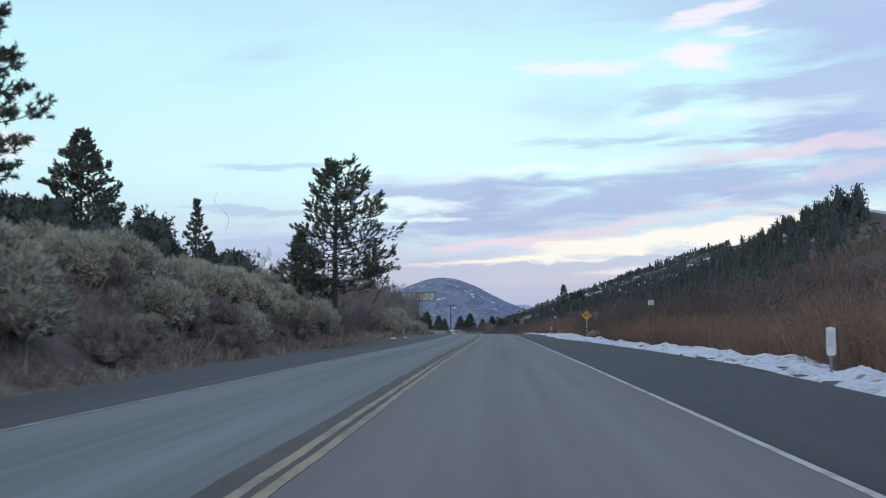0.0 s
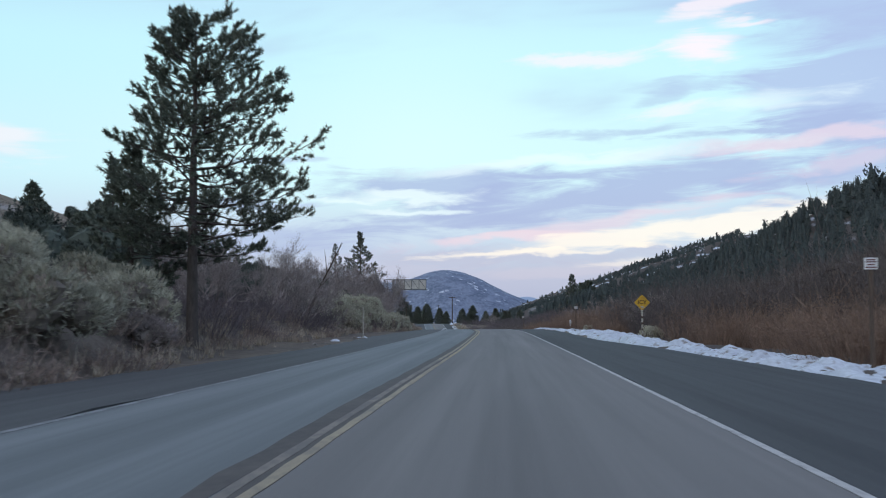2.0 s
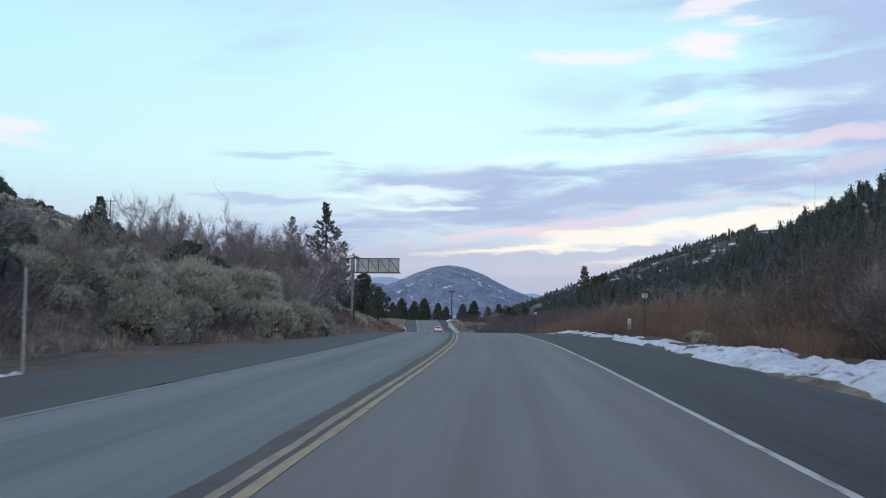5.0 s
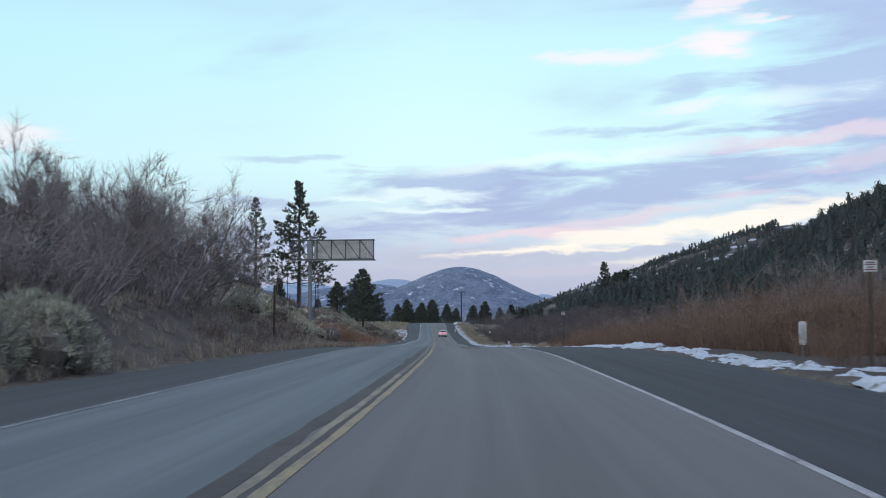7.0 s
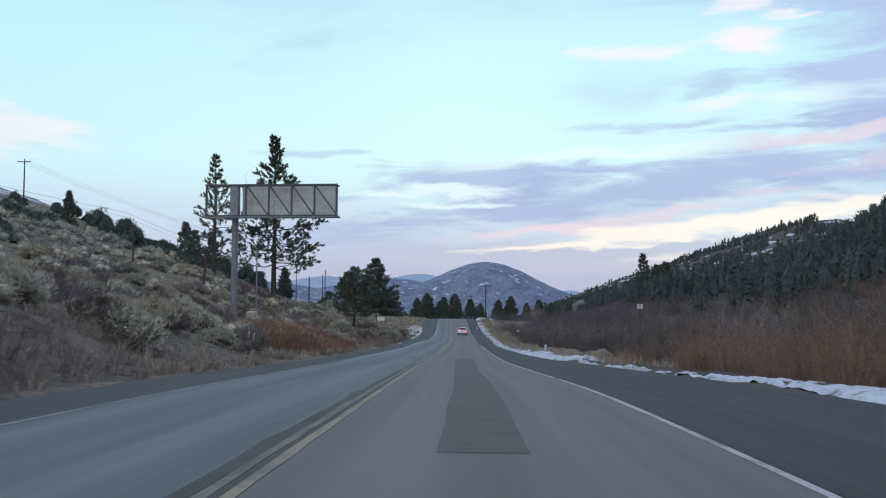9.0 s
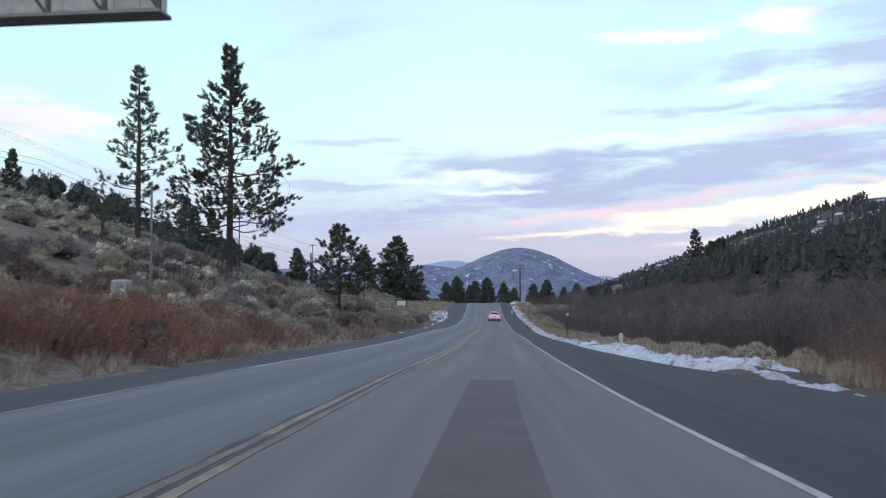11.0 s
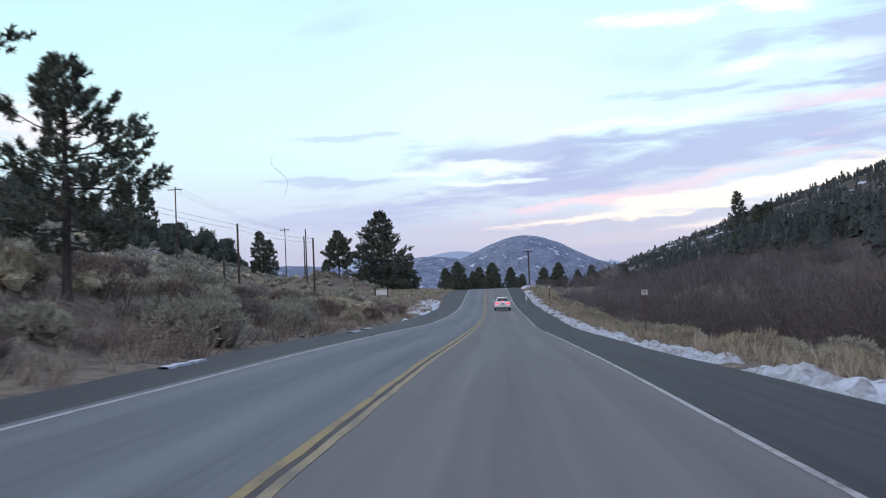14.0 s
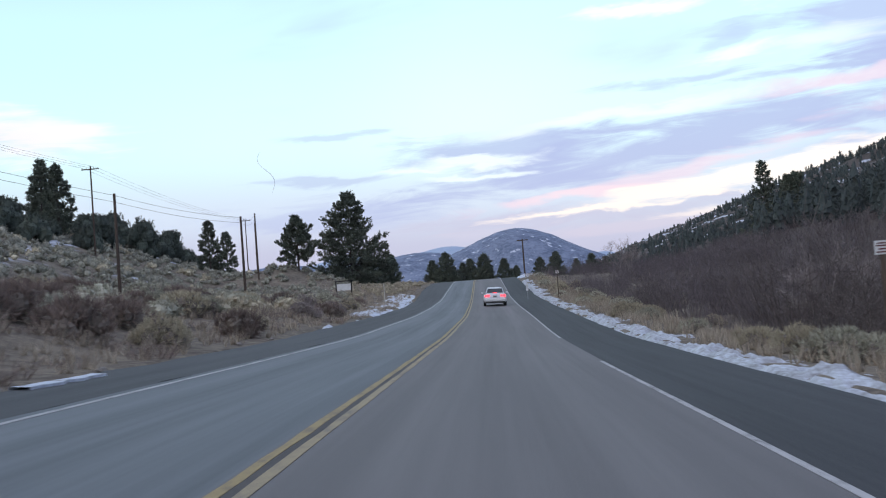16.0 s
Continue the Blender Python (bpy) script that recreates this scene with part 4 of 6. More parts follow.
def scatter(name, kinds, spots, mat, label, category, seed, zscale=(0.8, 1.2)):
    """One object of kind stuff: copies of the kinds (vertices, triangles) at spots of (x, y, size)."""
    rng = np.random.default_rng(seed)
    vs, fs, n = [], [], 0
    for x, y, s in spots:
        v, f = kinds[rng.integers(0, len(kinds))]
        t = rng.uniform(0, 2 * math.pi)
        ct, st = math.cos(t), math.sin(t)
        w = np.column_stack([(v[:, 0] * ct - v[:, 1] * st) * s + x, (v[:, 0] * st + v[:, 1] * ct) * s + y, v[:, 2] * s * rng.uniform(*zscale)])
        w[:, 2] += put_z(x, y)
        vs.append(w)
        fs.append(f + n)
        n += len(v)
    ob = new(name, mesh_np(name, np.concatenate(vs), np.concatenate(fs), mat))
    return tagged(ob, label, category, kind="stuff")


def spots_in(rng, n, y0, y1, u0, u1, s0, s1, keep=None):
    """Random places between u0 and u1 (numbers or functions of y) from the yellow line."""
    out = []
    while len(out) < n:
        y = rng.uniform(y0, y1)
        a, b = (f(y) if callable(f) else f for f in (u0, u1))
        u = rng.uniform(a, b)
        if keep is None or keep(u, y):
            out.append((float(xc(y) + u), y, rng.uniform(s0, s1)))
    return out

# ---- trees ----
tree_thing("pine_tree", pine_meshes(11.15, 3.6, 0.25, 21, "broad", 96, 15, 52, 0.17, 0.022, gaps=0.12, plume=0.34), -9.9, 67.7, "open-crowned dark green pine on the roadside bank", z=0.55)
tree_thing("pine_tree", pine_meshes(5.8, 1.9, 0.14, 22, "open", 44, 9, 40, 0.18, 0.03, plume=0.28), -12.3, 68.4, "small young pine beside a larger one", z=1.5)
tree_thing("pine_tree", pine_meshes(17.6, 4.7, 0.20, 23, "open", 84, 13, 44, 0.26, 0.042, gaps=0.2, plume=0.38), -28.6, 250.7, "tall open-branched pine on a sagebrush slope", z=2.06)
tree_thing("pine_tree", pine_meshes(13.8, 3.1, 0.20, 24, "open", 66, 8, 30, 0.24, 0.036, gaps=0.28, plume=0.3), -32.8, 243.5, "slender sparse pine with a thin crown", z=2.9)
tree_thing("pine_tree", pine_meshes(6.5, 2.15, 0.24, 25, "full", 60, 10, 40, 0.18, 0.030, gaps=0.14, plume=0.26), -19.2, 247.0, "young full-crowned pine among dry brush", z=-1.0)
tree_thing("pine_tree", pine_meshes(15.8, 7.2, 0.01, 26, "skirt", 130, 19, 22, 0.42, 0.11, gaps=0.28, plume=0.75), -45.9, 428.0, "broad dense dark pine near the road's crest", z=-0.3)
tree_thing("pine_tree", pine_meshes(8.0, 2.9, 0.14, 27, "full", 66, 12, 26, 0.36, 0.09, plume=0.45), -51.2, 413.0, "small dense pine beside a broad one", z=3.2)
tree_thing("pine_tree", pine_meshes(10.9, 2.3, 0.08, 28, "open", 60, 9, 32, 0.28, 0.05, plume=0.36), -40.0, 139.0, "narrow pine standing above the brush", z=7.4)
tree_thing("pine_tree", pine_meshes(15.5, 4.4, 0.10, 29, "full", 100, 14, 34, 0.34, 0.075, plume=0.5), -46.4, 115.6, "tall dense pine on the wooded slope", z=7.8)
tree_thing("pine_tree", pine_meshes(16.5, 3.4, 0.12, 30, "open", 86, 11, 46, 0.24, 0.034, plume=0.38), -21.0, 40.0, "dark pine above a bank of sagebrush")
tree_thing("pine_tree", pine_meshes(16.4, 4.6, 0.04, 31, "cone", 84, 10, 22, 0.40, 0.10, gaps=0.28, plume=0.6), 33.2, 478.0, "tall dark pine at the foot of the valley side", z=3.4)
tree_thing("pine_tree", pine_meshes(13.5, 6.0, 0.02, 32, "skirt", 110, 17, 20, 0.5, 0.14, plume=0.7), 41.0, 482.0, "dense dark pine beside a taller one", z=3.6)
tree_thing("pine_tree", pine_meshes(10.5, 5.0, 0.02, 33, "skirt", 90, 15, 20, 0.5, 0.14, plume=0.7), 37.0, 470.0, "broad low dark pine beside taller ones")
tree_thing("pine_tree", pine_meshes(7.4, 2.0, 0.1, 34, "open", 52, 9, 40, 0.19, 0.032, plume=0.3), -18.5, 99.0, "slender pine above a leafless thicket")

# small pines and rounded junipers dotted over the left hillside
rngp = np.random.default_rng(5)
junipers = [lobed_tree(4.0 + 0.3 * i, 2.5 - 0.15 * i, 40 + i, M_NEEDLE_DARK) for i in range(3)]
hillpines = [pine_meshes(8.5, 2.4, 0.06, 50 + i, "cone", 60, 9, 18, 0.36, 0.09, plume=0.4) for i in range(3)]


def juniper(n, y0, y1, u0, u1, s0, s1, k0=0):
    for i in range(n):
        y, u = rngp.uniform(y0, y1), -rngp.uniform(u0, u1)
        tree_thing("juniper_tree", junipers[(i + k0) % 3], float(xc(y) + u), y, "rounded dark juniper on the brushy slope", "juniper", "junipers on the hillside", rngp.uniform(0, 360), scale=s0 + (s1 - s0) * rngp.uniform(0, 1) ** 2)


juniper(20, 88, 175, 28, 62, 0.7, 1.3)
juniper(20, 205, 380, 52, 104, 0.6, 1.1)
juniper(26, 215, 300, 31, 52, 0.45, 1.0)
juniper(62, 372, 478, 54, 98, 0.8, 1.75)
juniper(24, 46, 100, 21, 36, 0.9, 1.5)
for x, y, s in ((-17, 104, 0.85), (-19.5, 108, 0.95), (-22, 112, 1.0), (-15.5, 112, 0.62), (-20, 118, 0.95), (-16.5, 92, 0.6), (-14.8, 122, 0.5), (-15.5, 138, 0.62), (-18.5, 141, 0.8), (-22.5, 139, 0.85), (-14.2, 143.5, 0.5), (-26, 146, 0.9), (-24.5, 132, 0.7)):
    tree_thing("juniper_tree", junipers[int(y) % 3], x, y, "rounded dark juniper behind pale sagebrush", "juniper", "junipers on the hillside", y * 37, scale=s)
for i, (x, y, s) in enumerate(((-72, 262, 0.9), (-84, 400, 1.3), (-81.7, 468, 1.15), (-92, 410, 1.2), (-100, 425, 1.4), (-66, 205, 1.1), (-58, 180, 0.9), (-44, 160, 0.8), (-74, 436, 1.1), (-68, 470, 1.0),
                               (-36, 112, 0.8), (-33, 88, 0.75), (-52, 98, 1.1), (-75, 300, 0.7)        )):
    tree_thing("pine_tree", hillpines[i % 3], x, y, "small pointed pine on the hillside", group="pines on the hillside", turn=i * 77, scale=s)

# the row of pines past the crest
farpines = [pine_meshes(10.0, 4.0, 0.04, 60 + i, s, 70, 10, 12, 0.6, 0.2, plume=0.7) for i, s in enumerate(("cone", "skirt", "cone"))]
for i, (px, y, s, k) in enumerate(((-84, 560, 0.95, 2), (-79, 566, 1.2, 0), (-72, 572, 1.55, 1), (-66, 580, 1.5, 0), (-58, 690, 1.1, 1), (-47, 650, 1.35, 0), (-41, 645, 1.55, 1), (-33, 640, 1.2, 0), (-20, 652, 1.2, 1),
                                   (-14, 660, 1.45, 0), (-6, 655, 1.0, 2), (0, 665, 1.25, 0), (6, 668, 1.05, 2), (-95, 590, 1.1, 2), (-20, 838, 1.5, 1), (16, 700, 1.2, 0), (24, 690, 1.0, 2), (-45.5, 560, 1.32, 1), (-50, 563, 1.05, 0), (-42.0, 575, 0.9, 2), (-52, 760, 1.3, 0), (-36, 780, 1.3, 0), (10, 790, 1.3, 1))):
    tree_thing("pine_tree", farpines[k], px, y, "dark pine in the distance past the road's crest", group="pines past the crest", turn=i * 61, scale=s * 0.72, z=-1.4 - max(0, y - 600) * 0.012)

# bare trees
bare = [bare_meshes(6.6, 70, 8, 0.8), bare_meshes(7.2, 71, 6, 0.5), bare_meshes(5.2, 72, 8, 0.9)]


def bare_tree(k, x, y, s, turn, label):
    e = new("bare_tree")
    e.matrix_basis = pose(x, y, put_z(x, y) - 0.1, 0, 0, turn) @ Matrix.Scale(s, 4)
    part("trunk", bare[k][0], None, e)
    part("crown", bare[k][1], None, e)
    tagged(e, label, "bare tree", "leafless trees along the bank")


for k, x, y, s, turn in ((0, -16.5, 146, 0.8, 10), (1, -20.6, 145, 0.82, 100), (0, -15.0, 150, 0.95, 40), (0, -13.6, 156, 0.95, 200), (0, -16.6, 157, 1.0, 300), (2, -13.4, 159, 0.82, 20),
                         (0, -18.8, 152, 0.95, 150), (0, -12.8, 151, 0.85, 80), (1, -23, 151, 0.85, 60), (2, -17.4, 161, 1.0, 170), (0, -19.5, 160, 1.0, 75), (2, -13.2, 146, 0.7, 225),
                         (1, -13.5, 95, 0.72, 5), (0, -16.0, 88, 0.7, 70), (2, -12.5, 100, 0.85, 250), (0, -14.5, 106, 0.72, 330), (2, -13.0, 82, 0.8, 111),
                         (2, -14.5, 118, 0.8, 210), (1, -21, 97, 0.8, 44)):
    bare_tree(k, x, y, s, turn, "leafless grey-brown tree with fine forking twigs")
for k, x, y, s, turn in ((2, 12.5, 109, 0.75, 90), (0, 14.0, 158, 0.72, 40), (2, 17.5, 163, 1.05, 200), (2, 11.5, 166, 0.8, 130), (2, 12.5, 205, 0.9, 40), (2, 6.0, 242, 0.8, 130), (0, 10, 262, 0.7, 10), (2, 3.5, 300, 0.9, 310), (1, -1.5, 392, 0.75, 20)):
    bare_tree(k, x, y, s, turn, "leafless grey tree in the willow thicket")



def dead_snag(x, y, dx, h):
    """A dead leaning stem with two bare prongs."""
    e = new("dead_tree")
    e.matrix_basis = pose(x, y, put_z(x, y) - 0.2)
    stem = Pile().add(*tube(np.array([[0, 0, 0], [dx * 0.35, 0.1, h * 0.4], [dx * 0.72, 0, h * 0.72], [dx, 0.05, h]]), [0.085, 0.07, 0.05, 0.018], 6))
    part("trunk", stem.mesh("trunk", M_POLE, True), None, e)
    for t, ddx, up in ((0.62, -0.15, 0.30), (0.74, 0.75, 0.26), (0.5, 0.9, 0.16)):
        p = np.array([dx * t, 0, h * t])
        pr = Pile().add(*tube(np.array([p, p + [ddx * 0.5, 0.1, up * h * 0.55], p + [ddx, 0.05, up * h]]), [0.035, 0.022, 0.008], 5))
        part("branch", pr.mesh("branch", M_POLE), None, e)
    tagged(e, "dark dead leaning tree stem above a leafless thicket", "dead tree")


dead_snag(-12.4, 100.5, 2.6, 5.6)

# ---- brush ----
rngb = np.random.default_rng(8)


def shrub_meshes(mat, r, h, lobes, tufts, k, blade, wide, up):
    leaves, body = lobed(rngb, r, h, lobes, tufts, k, blade, wide, up, 8)
    return mesh_np("foliage", *leaves, mat), mesh_np("branching", *body, M_WOODY)


sage_mesh = [shrub_meshes(M_SAGE, 1.0, 0.95, n, 1500, 5, 0.13, 0.020, 0.6) for n in (9, 11, 13, 16)]
mid_mesh = [shrub_meshes(M_SAGE, 1.0, 0.85, n, 800, 5, 0.14, 0.026, 0.6) for n in (8, 10, 12, 14)]
rabbit_mesh = [shrub_meshes(M_RABBIT, 0.95, 0.85, n, 900, 5, 0.17, 0.020, 1.0) for n in (8, 11, 13)]
twig_mesh = [shrub_meshes(m, 0.95, 0.9, n, 700, 5, 0.24, 0.016, 1.0) for n, m in ((8, M_BRUSH), (11, M_TWIG), (9, M_BRUSH))]


def spaced(rng, n, y0, y1, u0, u1, s0, s1, gap=0.8, keep=None):
    """Random places whose bushes hardly overlap, large ones first."""
    out = []
    for x, y, s in sorted(spots_in(rng, n * 3, y0, y1, u0, u1, s0, s1, keep), key=lambda q: -q[2]):
        if all((x - a) ** 2 + (y - b) ** 2 > (gap * (s + c)) ** 2 for a, b, c in out):
            out.append((x, y, s))
        if len(out) == n:
            break
    return out


def bush(meshes, name, x, y, s, label, group, squash=1.0):
    e = new(name)
    e.matrix_basis = pose(x, y, put_z(x, y) - 0.06, 0, 0, (x * 131 + y * 57) % 360) @ Matrix.Diagonal((s, s, s * squash, 1))
    part("foliage", meshes[0], None, e)
    tagged(part("branching", meshes[1], None, e), kind="stuff")
    tagged(e, label, "bush", group)


n_bush = 0
for y0, y1, u0, u1, n, s0, s1, gap, label in ((6, 66, lambda y: -19.0, lambda y: -bank_u(y) - 1.2, 95, 0.6, 1.7, 0.66, "rounded grey-green sagebrush on the dirt bank"),
                                              (112, 136, lambda y: -17.0, lambda y: -bank_u(y) - 0.6, 46, 0.7, 1.75, 0.66, "rounded grey-green sagebrush on the dirt bank")):
    for x, y, s in spaced(rngb, n, y0, y1, u0, u1, s0, s1, gap):
        bush(sage_mesh[n_bush % 4], "sagebrush", x, y, s, label, "sagebrush along the road", 1.1)
        n_bush += 1
for x, y, s in spaced(rngb, 110, 165, 345, lambda y: -22.0, lambda y: -bank_u(y) - 0.5, 0.5, 1.3, 0.6):
    bush(twig_mesh[n_bush % 3], "bare_bush", x, y, s, "rounded leafless brown bush on the slope", "bare bushes on the slope")
    n_bush += 1
for x, y, s in spaced(rngb, 40, 4, 66, lambda y: -14.0, lambda y: -bank_u(y) - 0.3, 0.5, 1.1, 0.6):
    bush(twig_mesh[n_bush % 3], "bare_bush", x, y, s, "rounded leafless brown bush on the dirt bank", "bare bushes on the slope")
    n_bush += 1
for x, y, s in spaced(rngb, 190, 165, 350, lambda y: -26.0, lambda y: -bank_u(y) - 0.8, 0.35, 1.4, 0.72):
    bush((mid_mesh + rabbit_mesh)[n_bush % 7], "sagebrush", x, y, s, "low grey-green sagebrush among dry grass", "sagebrush along the road")
    n_bush += 1
for x, y, s in spaced(rngb, 62, 205, 400, lambda y: edge_r(y) + 2.0, lambda y: edge_r(y) + 6.0, 0.35, 1.05, 0.8):
    bush((rabbit_mesh + mid_mesh)[n_bush % 7], "rabbitbrush", x, y, s, "pale straw-green rabbitbrush behind the snowy verge", "rabbitbrush on the verge")
    n_bush += 1
for x, y, s in ((-11.2, 121.5, 1.5), (-10.2, 126.5, 1.35), (-12.8, 125, 1.7), (-10.9, 131, 1.2), (-13.2, 131.5, 1.5), (-16.2, 248, 1.5), (-18.4, 254, 1.4), (-17.6, 261, 1.35), (-20.2, 258, 1.6), (-19.4, 268, 1.3)):
    bush(sage_mesh[n_bush % 4], "sagebrush", x, y, s, "large rounded grey-green sagebrush beside the road", "sagebrush along the road")
    n_bush += 1
for x, y, s in ((8.9, 90.5, 0.85), (10.0, 88.5, 0.7), (9.4, 93.2, 0.7), (7.9, 118, 0.5), (8.2, 121, 0.55)):
    bush(sage_mesh[n_bush % 4], "sagebrush", x, y, s, "rounded grey-green sagebrush behind the snow", "sagebrush along the road")
    n_bush += 1

# low brush over the left hillside, uncountable
low_sage = [merged(*lobed(rngb, 1.0, 0.8, 5, 80, 3, 0.17, 0.05, 0.6, 6, 0.70)) for _ in range(6)]
spots = spaced(rngb, 1500, 150, 440, -84, lambda y: -bank_u(y) - 19, 0.45, 1.45, 0.78)
rngb.shuffle(spots)
scatter("hillside_sagebrush", low_sage, spots[:1280], M_SAGE_FAR, "grey-green sagebrush covering the hillside", "sagebrush", 1)
scatter("hillside_brush", low_sage, spots[1280:], M_RABBIT, "straw-coloured brush scattered over the hillside", "brush", 2)
spots = spaced(rngb, 260, 335, 450, -40, lambda y: -bank_u(y) - 1.5, 0.35, 1.1, 0.85)
scatter("hillside_sagebrush", low_sage, spots, M_SAGE_FAR, "grey-green sagebrush on the flat beside the bend", "sagebrush", 43)
spots = spaced(rngb, 110, 372, 440, lambda y: -bank_u(y) - 1.5, lambda y: -edge_l(y) - 1.6, 0.25, 0.8, 0.9)
scatter("verge_brush", low_sage, spots, M_RABBIT, "low straw-coloured brush on the flat beside the bend", "brush", 44)
slope_sage = [merged(*lobed(rngb, 1.0, 0.8, 7, 240, 4, 0.14, 0.03, 0.6, 6, 0.66)) for _ in range(5)]
spots = spaced(rngb, 420, 165, 370, lambda y: -bank_u(y) - 22, lambda y: -bank_u(y) - 3, 0.35, 1.1, 0.75)
rngb.shuffle(spots)
scatter("slope_sagebrush", slope_sage, spots[:250], M_SAGE, "rounded grey-green sagebrush on the lower slope", "sagebrush", 9)
scatter("slope_brush", slope_sage, spots[250:], M_RABBIT, "rounded straw-coloured brush on the lower slope", "brush", 10)
brown = [stem_clump(rngb, 0.9, 1.0, 46, 0.8, 4, 0.038) for _ in range(4)]


def patchy(level, shift):
    """Keeps places where a slow noise is high, so that brush grows in drifts."""
    return lambda u, y: fbm(np.array(u * 0.11 + shift), np.array(y * 0.06 + shift), 2) > level


spots = spots_in(rngb, 230, 0, 175, lambda y: -bank_u(y) - 3.0, lambda y: -bank_u(y) + 0.2, 0.35, 0.8, lambda u, y: not 113 < y < 146 or u > -bank_u(y) - 0.8)
scatter("brown_brush", brown, spots, M_BRUSH, "dry brown brush along the foot of the bank", "brush", 3)
spots = spots_in(rngb, 150, 165, 345, lambda y: -bank_u(y) - 5, lambda y: -edge_l(y) - 0.6, 0.25, 0.6, patchy(0.5, 3.0))
scatter("brown_brush", brown, spots, M_BRUSH, "dry straw-brown brush along the foot of the slope", "brush", 8)
fine_twigs = [stem_clump(rngb, 0.9, 1.0, 120, 0.8, 5, 0.013, 0.25) for _ in range(4)]
spots = spots_in(rngb, 90, 70, 128, -17, lambda y: -bank_u(y) - 1.0, 0.9, 1.75)
scatter("bare_thicket", fine_twigs, spots, M_MAUVE, "dense leafless purple-brown thicket on the bank", "thicket", 4)
spots = spots_in(rngb, 190, 165, 360, -32, lambda y: -bank_u(y) - 5.0, 0.7, 1.25, patchy(0.52, 11.0))
scatter("mauve_brush", brown, spots, M_MAUVE, "leafless purple-brown brush on the slope", "brush", 5)
spots = spots_in(rngb, 120, 168, 250, -25, -12, 0.7, 1.25, patchy(0.48, 23.0))
scatter("mauve_brush", brown, spots, M_MAUVE, "leafless purple-brown brush on the slope", "brush", 41)
spots = spots_in(rngb, 110, 222, 264, lambda y: -bank_u(y) - 6.5, lambda y: -edge_l(y) - 0.6, 0.45, 0.9)
scatter("brown_brush", brown, spots, M_BRUSH, "dry brown brush down to the pavement", "brush", 42)
spots = spots_in(rngb, 70, 195, 214, -11.0, -6.0, 1.0, 1.5)
scatter("rust_willow", fine_twigs, spots, M_RUST, "rust-red bare willow brush beside the road", "willow", 6)
spots = spots_in(rngb, 75, 136, 157, -22, -10.5, 1.5, 2.6)
scatter("bare_thicket", fine_twigs, spots, M_TWIG, "grey leafless thicket under bare trees", "thicket", 7)

# the willow thicket along the right side
willow = [stem_clump(rngb, 1.25, 2.6, 150, 0.45, 5, 0.016, 0.36) for _ in range(5)]
tall = [stem_clump(rngb, 1.5, 3.8, 140, 0.42, 5, 0.020, 0.30) for _ in range(4)]
back = [stem_clump(rngb, 1.9, 3.2, 46, 0.6, 5, 0.05, 0.22) for _ in range(5)]


def right_thicket(kinds, n, y0, y1, ua, ub, s0, s1, mat, label, seed):
    spots = spots_in(rngb, n, y0, y1, lambda y: edge_r(y) + ua, lambda y: edge_r(y) + ub, s0, s1)
    spots = [(x, y, s * float(0.5 + 1.0 * fbm(np.array(x * 0.16 + 70), np.array(y * 0.11), 2))) for x, y, s in spots]
    scatter("willow_thicket", kinds, spots, mat, label, "willow thicket", seed, (0.75, 1.05))


right_thicket(willow, 135, 14, 84, 3.0, 11, 0.75, 1.15, M_WILLOW, "dense leafless reddish-brown willow thicket behind the snow", 11)
right_thicket(tall, 95, 82, 124, 5.0, 14, 0.95, 1.3, M_BRUSH_DARK, "tall leafless dark brown thicket behind the verge", 12)
right_thicket(willow, 45, 105, 200, 2.4, 4.6, 0.4, 0.6, M_WILLOW, "low leafless orange-brown willow at the verge", 22)
right_thicket(willow, 135, 112, 204, 4.0, 14, 0.75, 1.25, M_WILLOW, "leafless rusty-brown willow thicket behind the snow", 13)
right_thicket(tall, 110, 196, 330, 5.8, 16, 0.75, 1.25, M_BRUSH_DARK, "tall leafless dark brown thicket behind dry grass", 14)
right_thicket(willow, 85, 290, 420, 5.0, 20, 0.7, 1.3, M_MAUVE, "leafless purple-brown thicket in the valley", 15)
right_thicket(back, 170, 20, 200, 10, 34, 0.7, 1.25, M_THICKET, "leafless brown thicket at the foot of the wooded hill", 16)
right_thicket(back, 170, 190, 430, 12, 36, 0.7, 1.2, M_MAUVE, "leafless purple-brown thicket at the foot of the wooded hill", 19)
right_thicket(back, 130, 84, 140, 12, 34, 1.05, 1.5, M_BRUSH_DARK, "tall leafless dark brown thicket on the knoll", 21)
right_thicket(back, 400, 50, 230, 22, 66, 0.7, 1.25, M_THICKET, "leafless brown brush climbing the near valley side", 18)
right_thicket(back, 260, 250, 470, 24, 50, 0.6, 1.1, M_MAUVE, "leafless purple-brown brush climbing the valley side", 20)
right_thicket(back, 170, 222, 335, 28, 66, 0.7, 1.2, M_THICKET, "leafless brown brush under the wooded hill", 23)
right_thicket(back, 110, 420, 640, 8, 70, 0.6, 1.1, M_MAUVE, "leafless brown thicket far along the valley", 17)


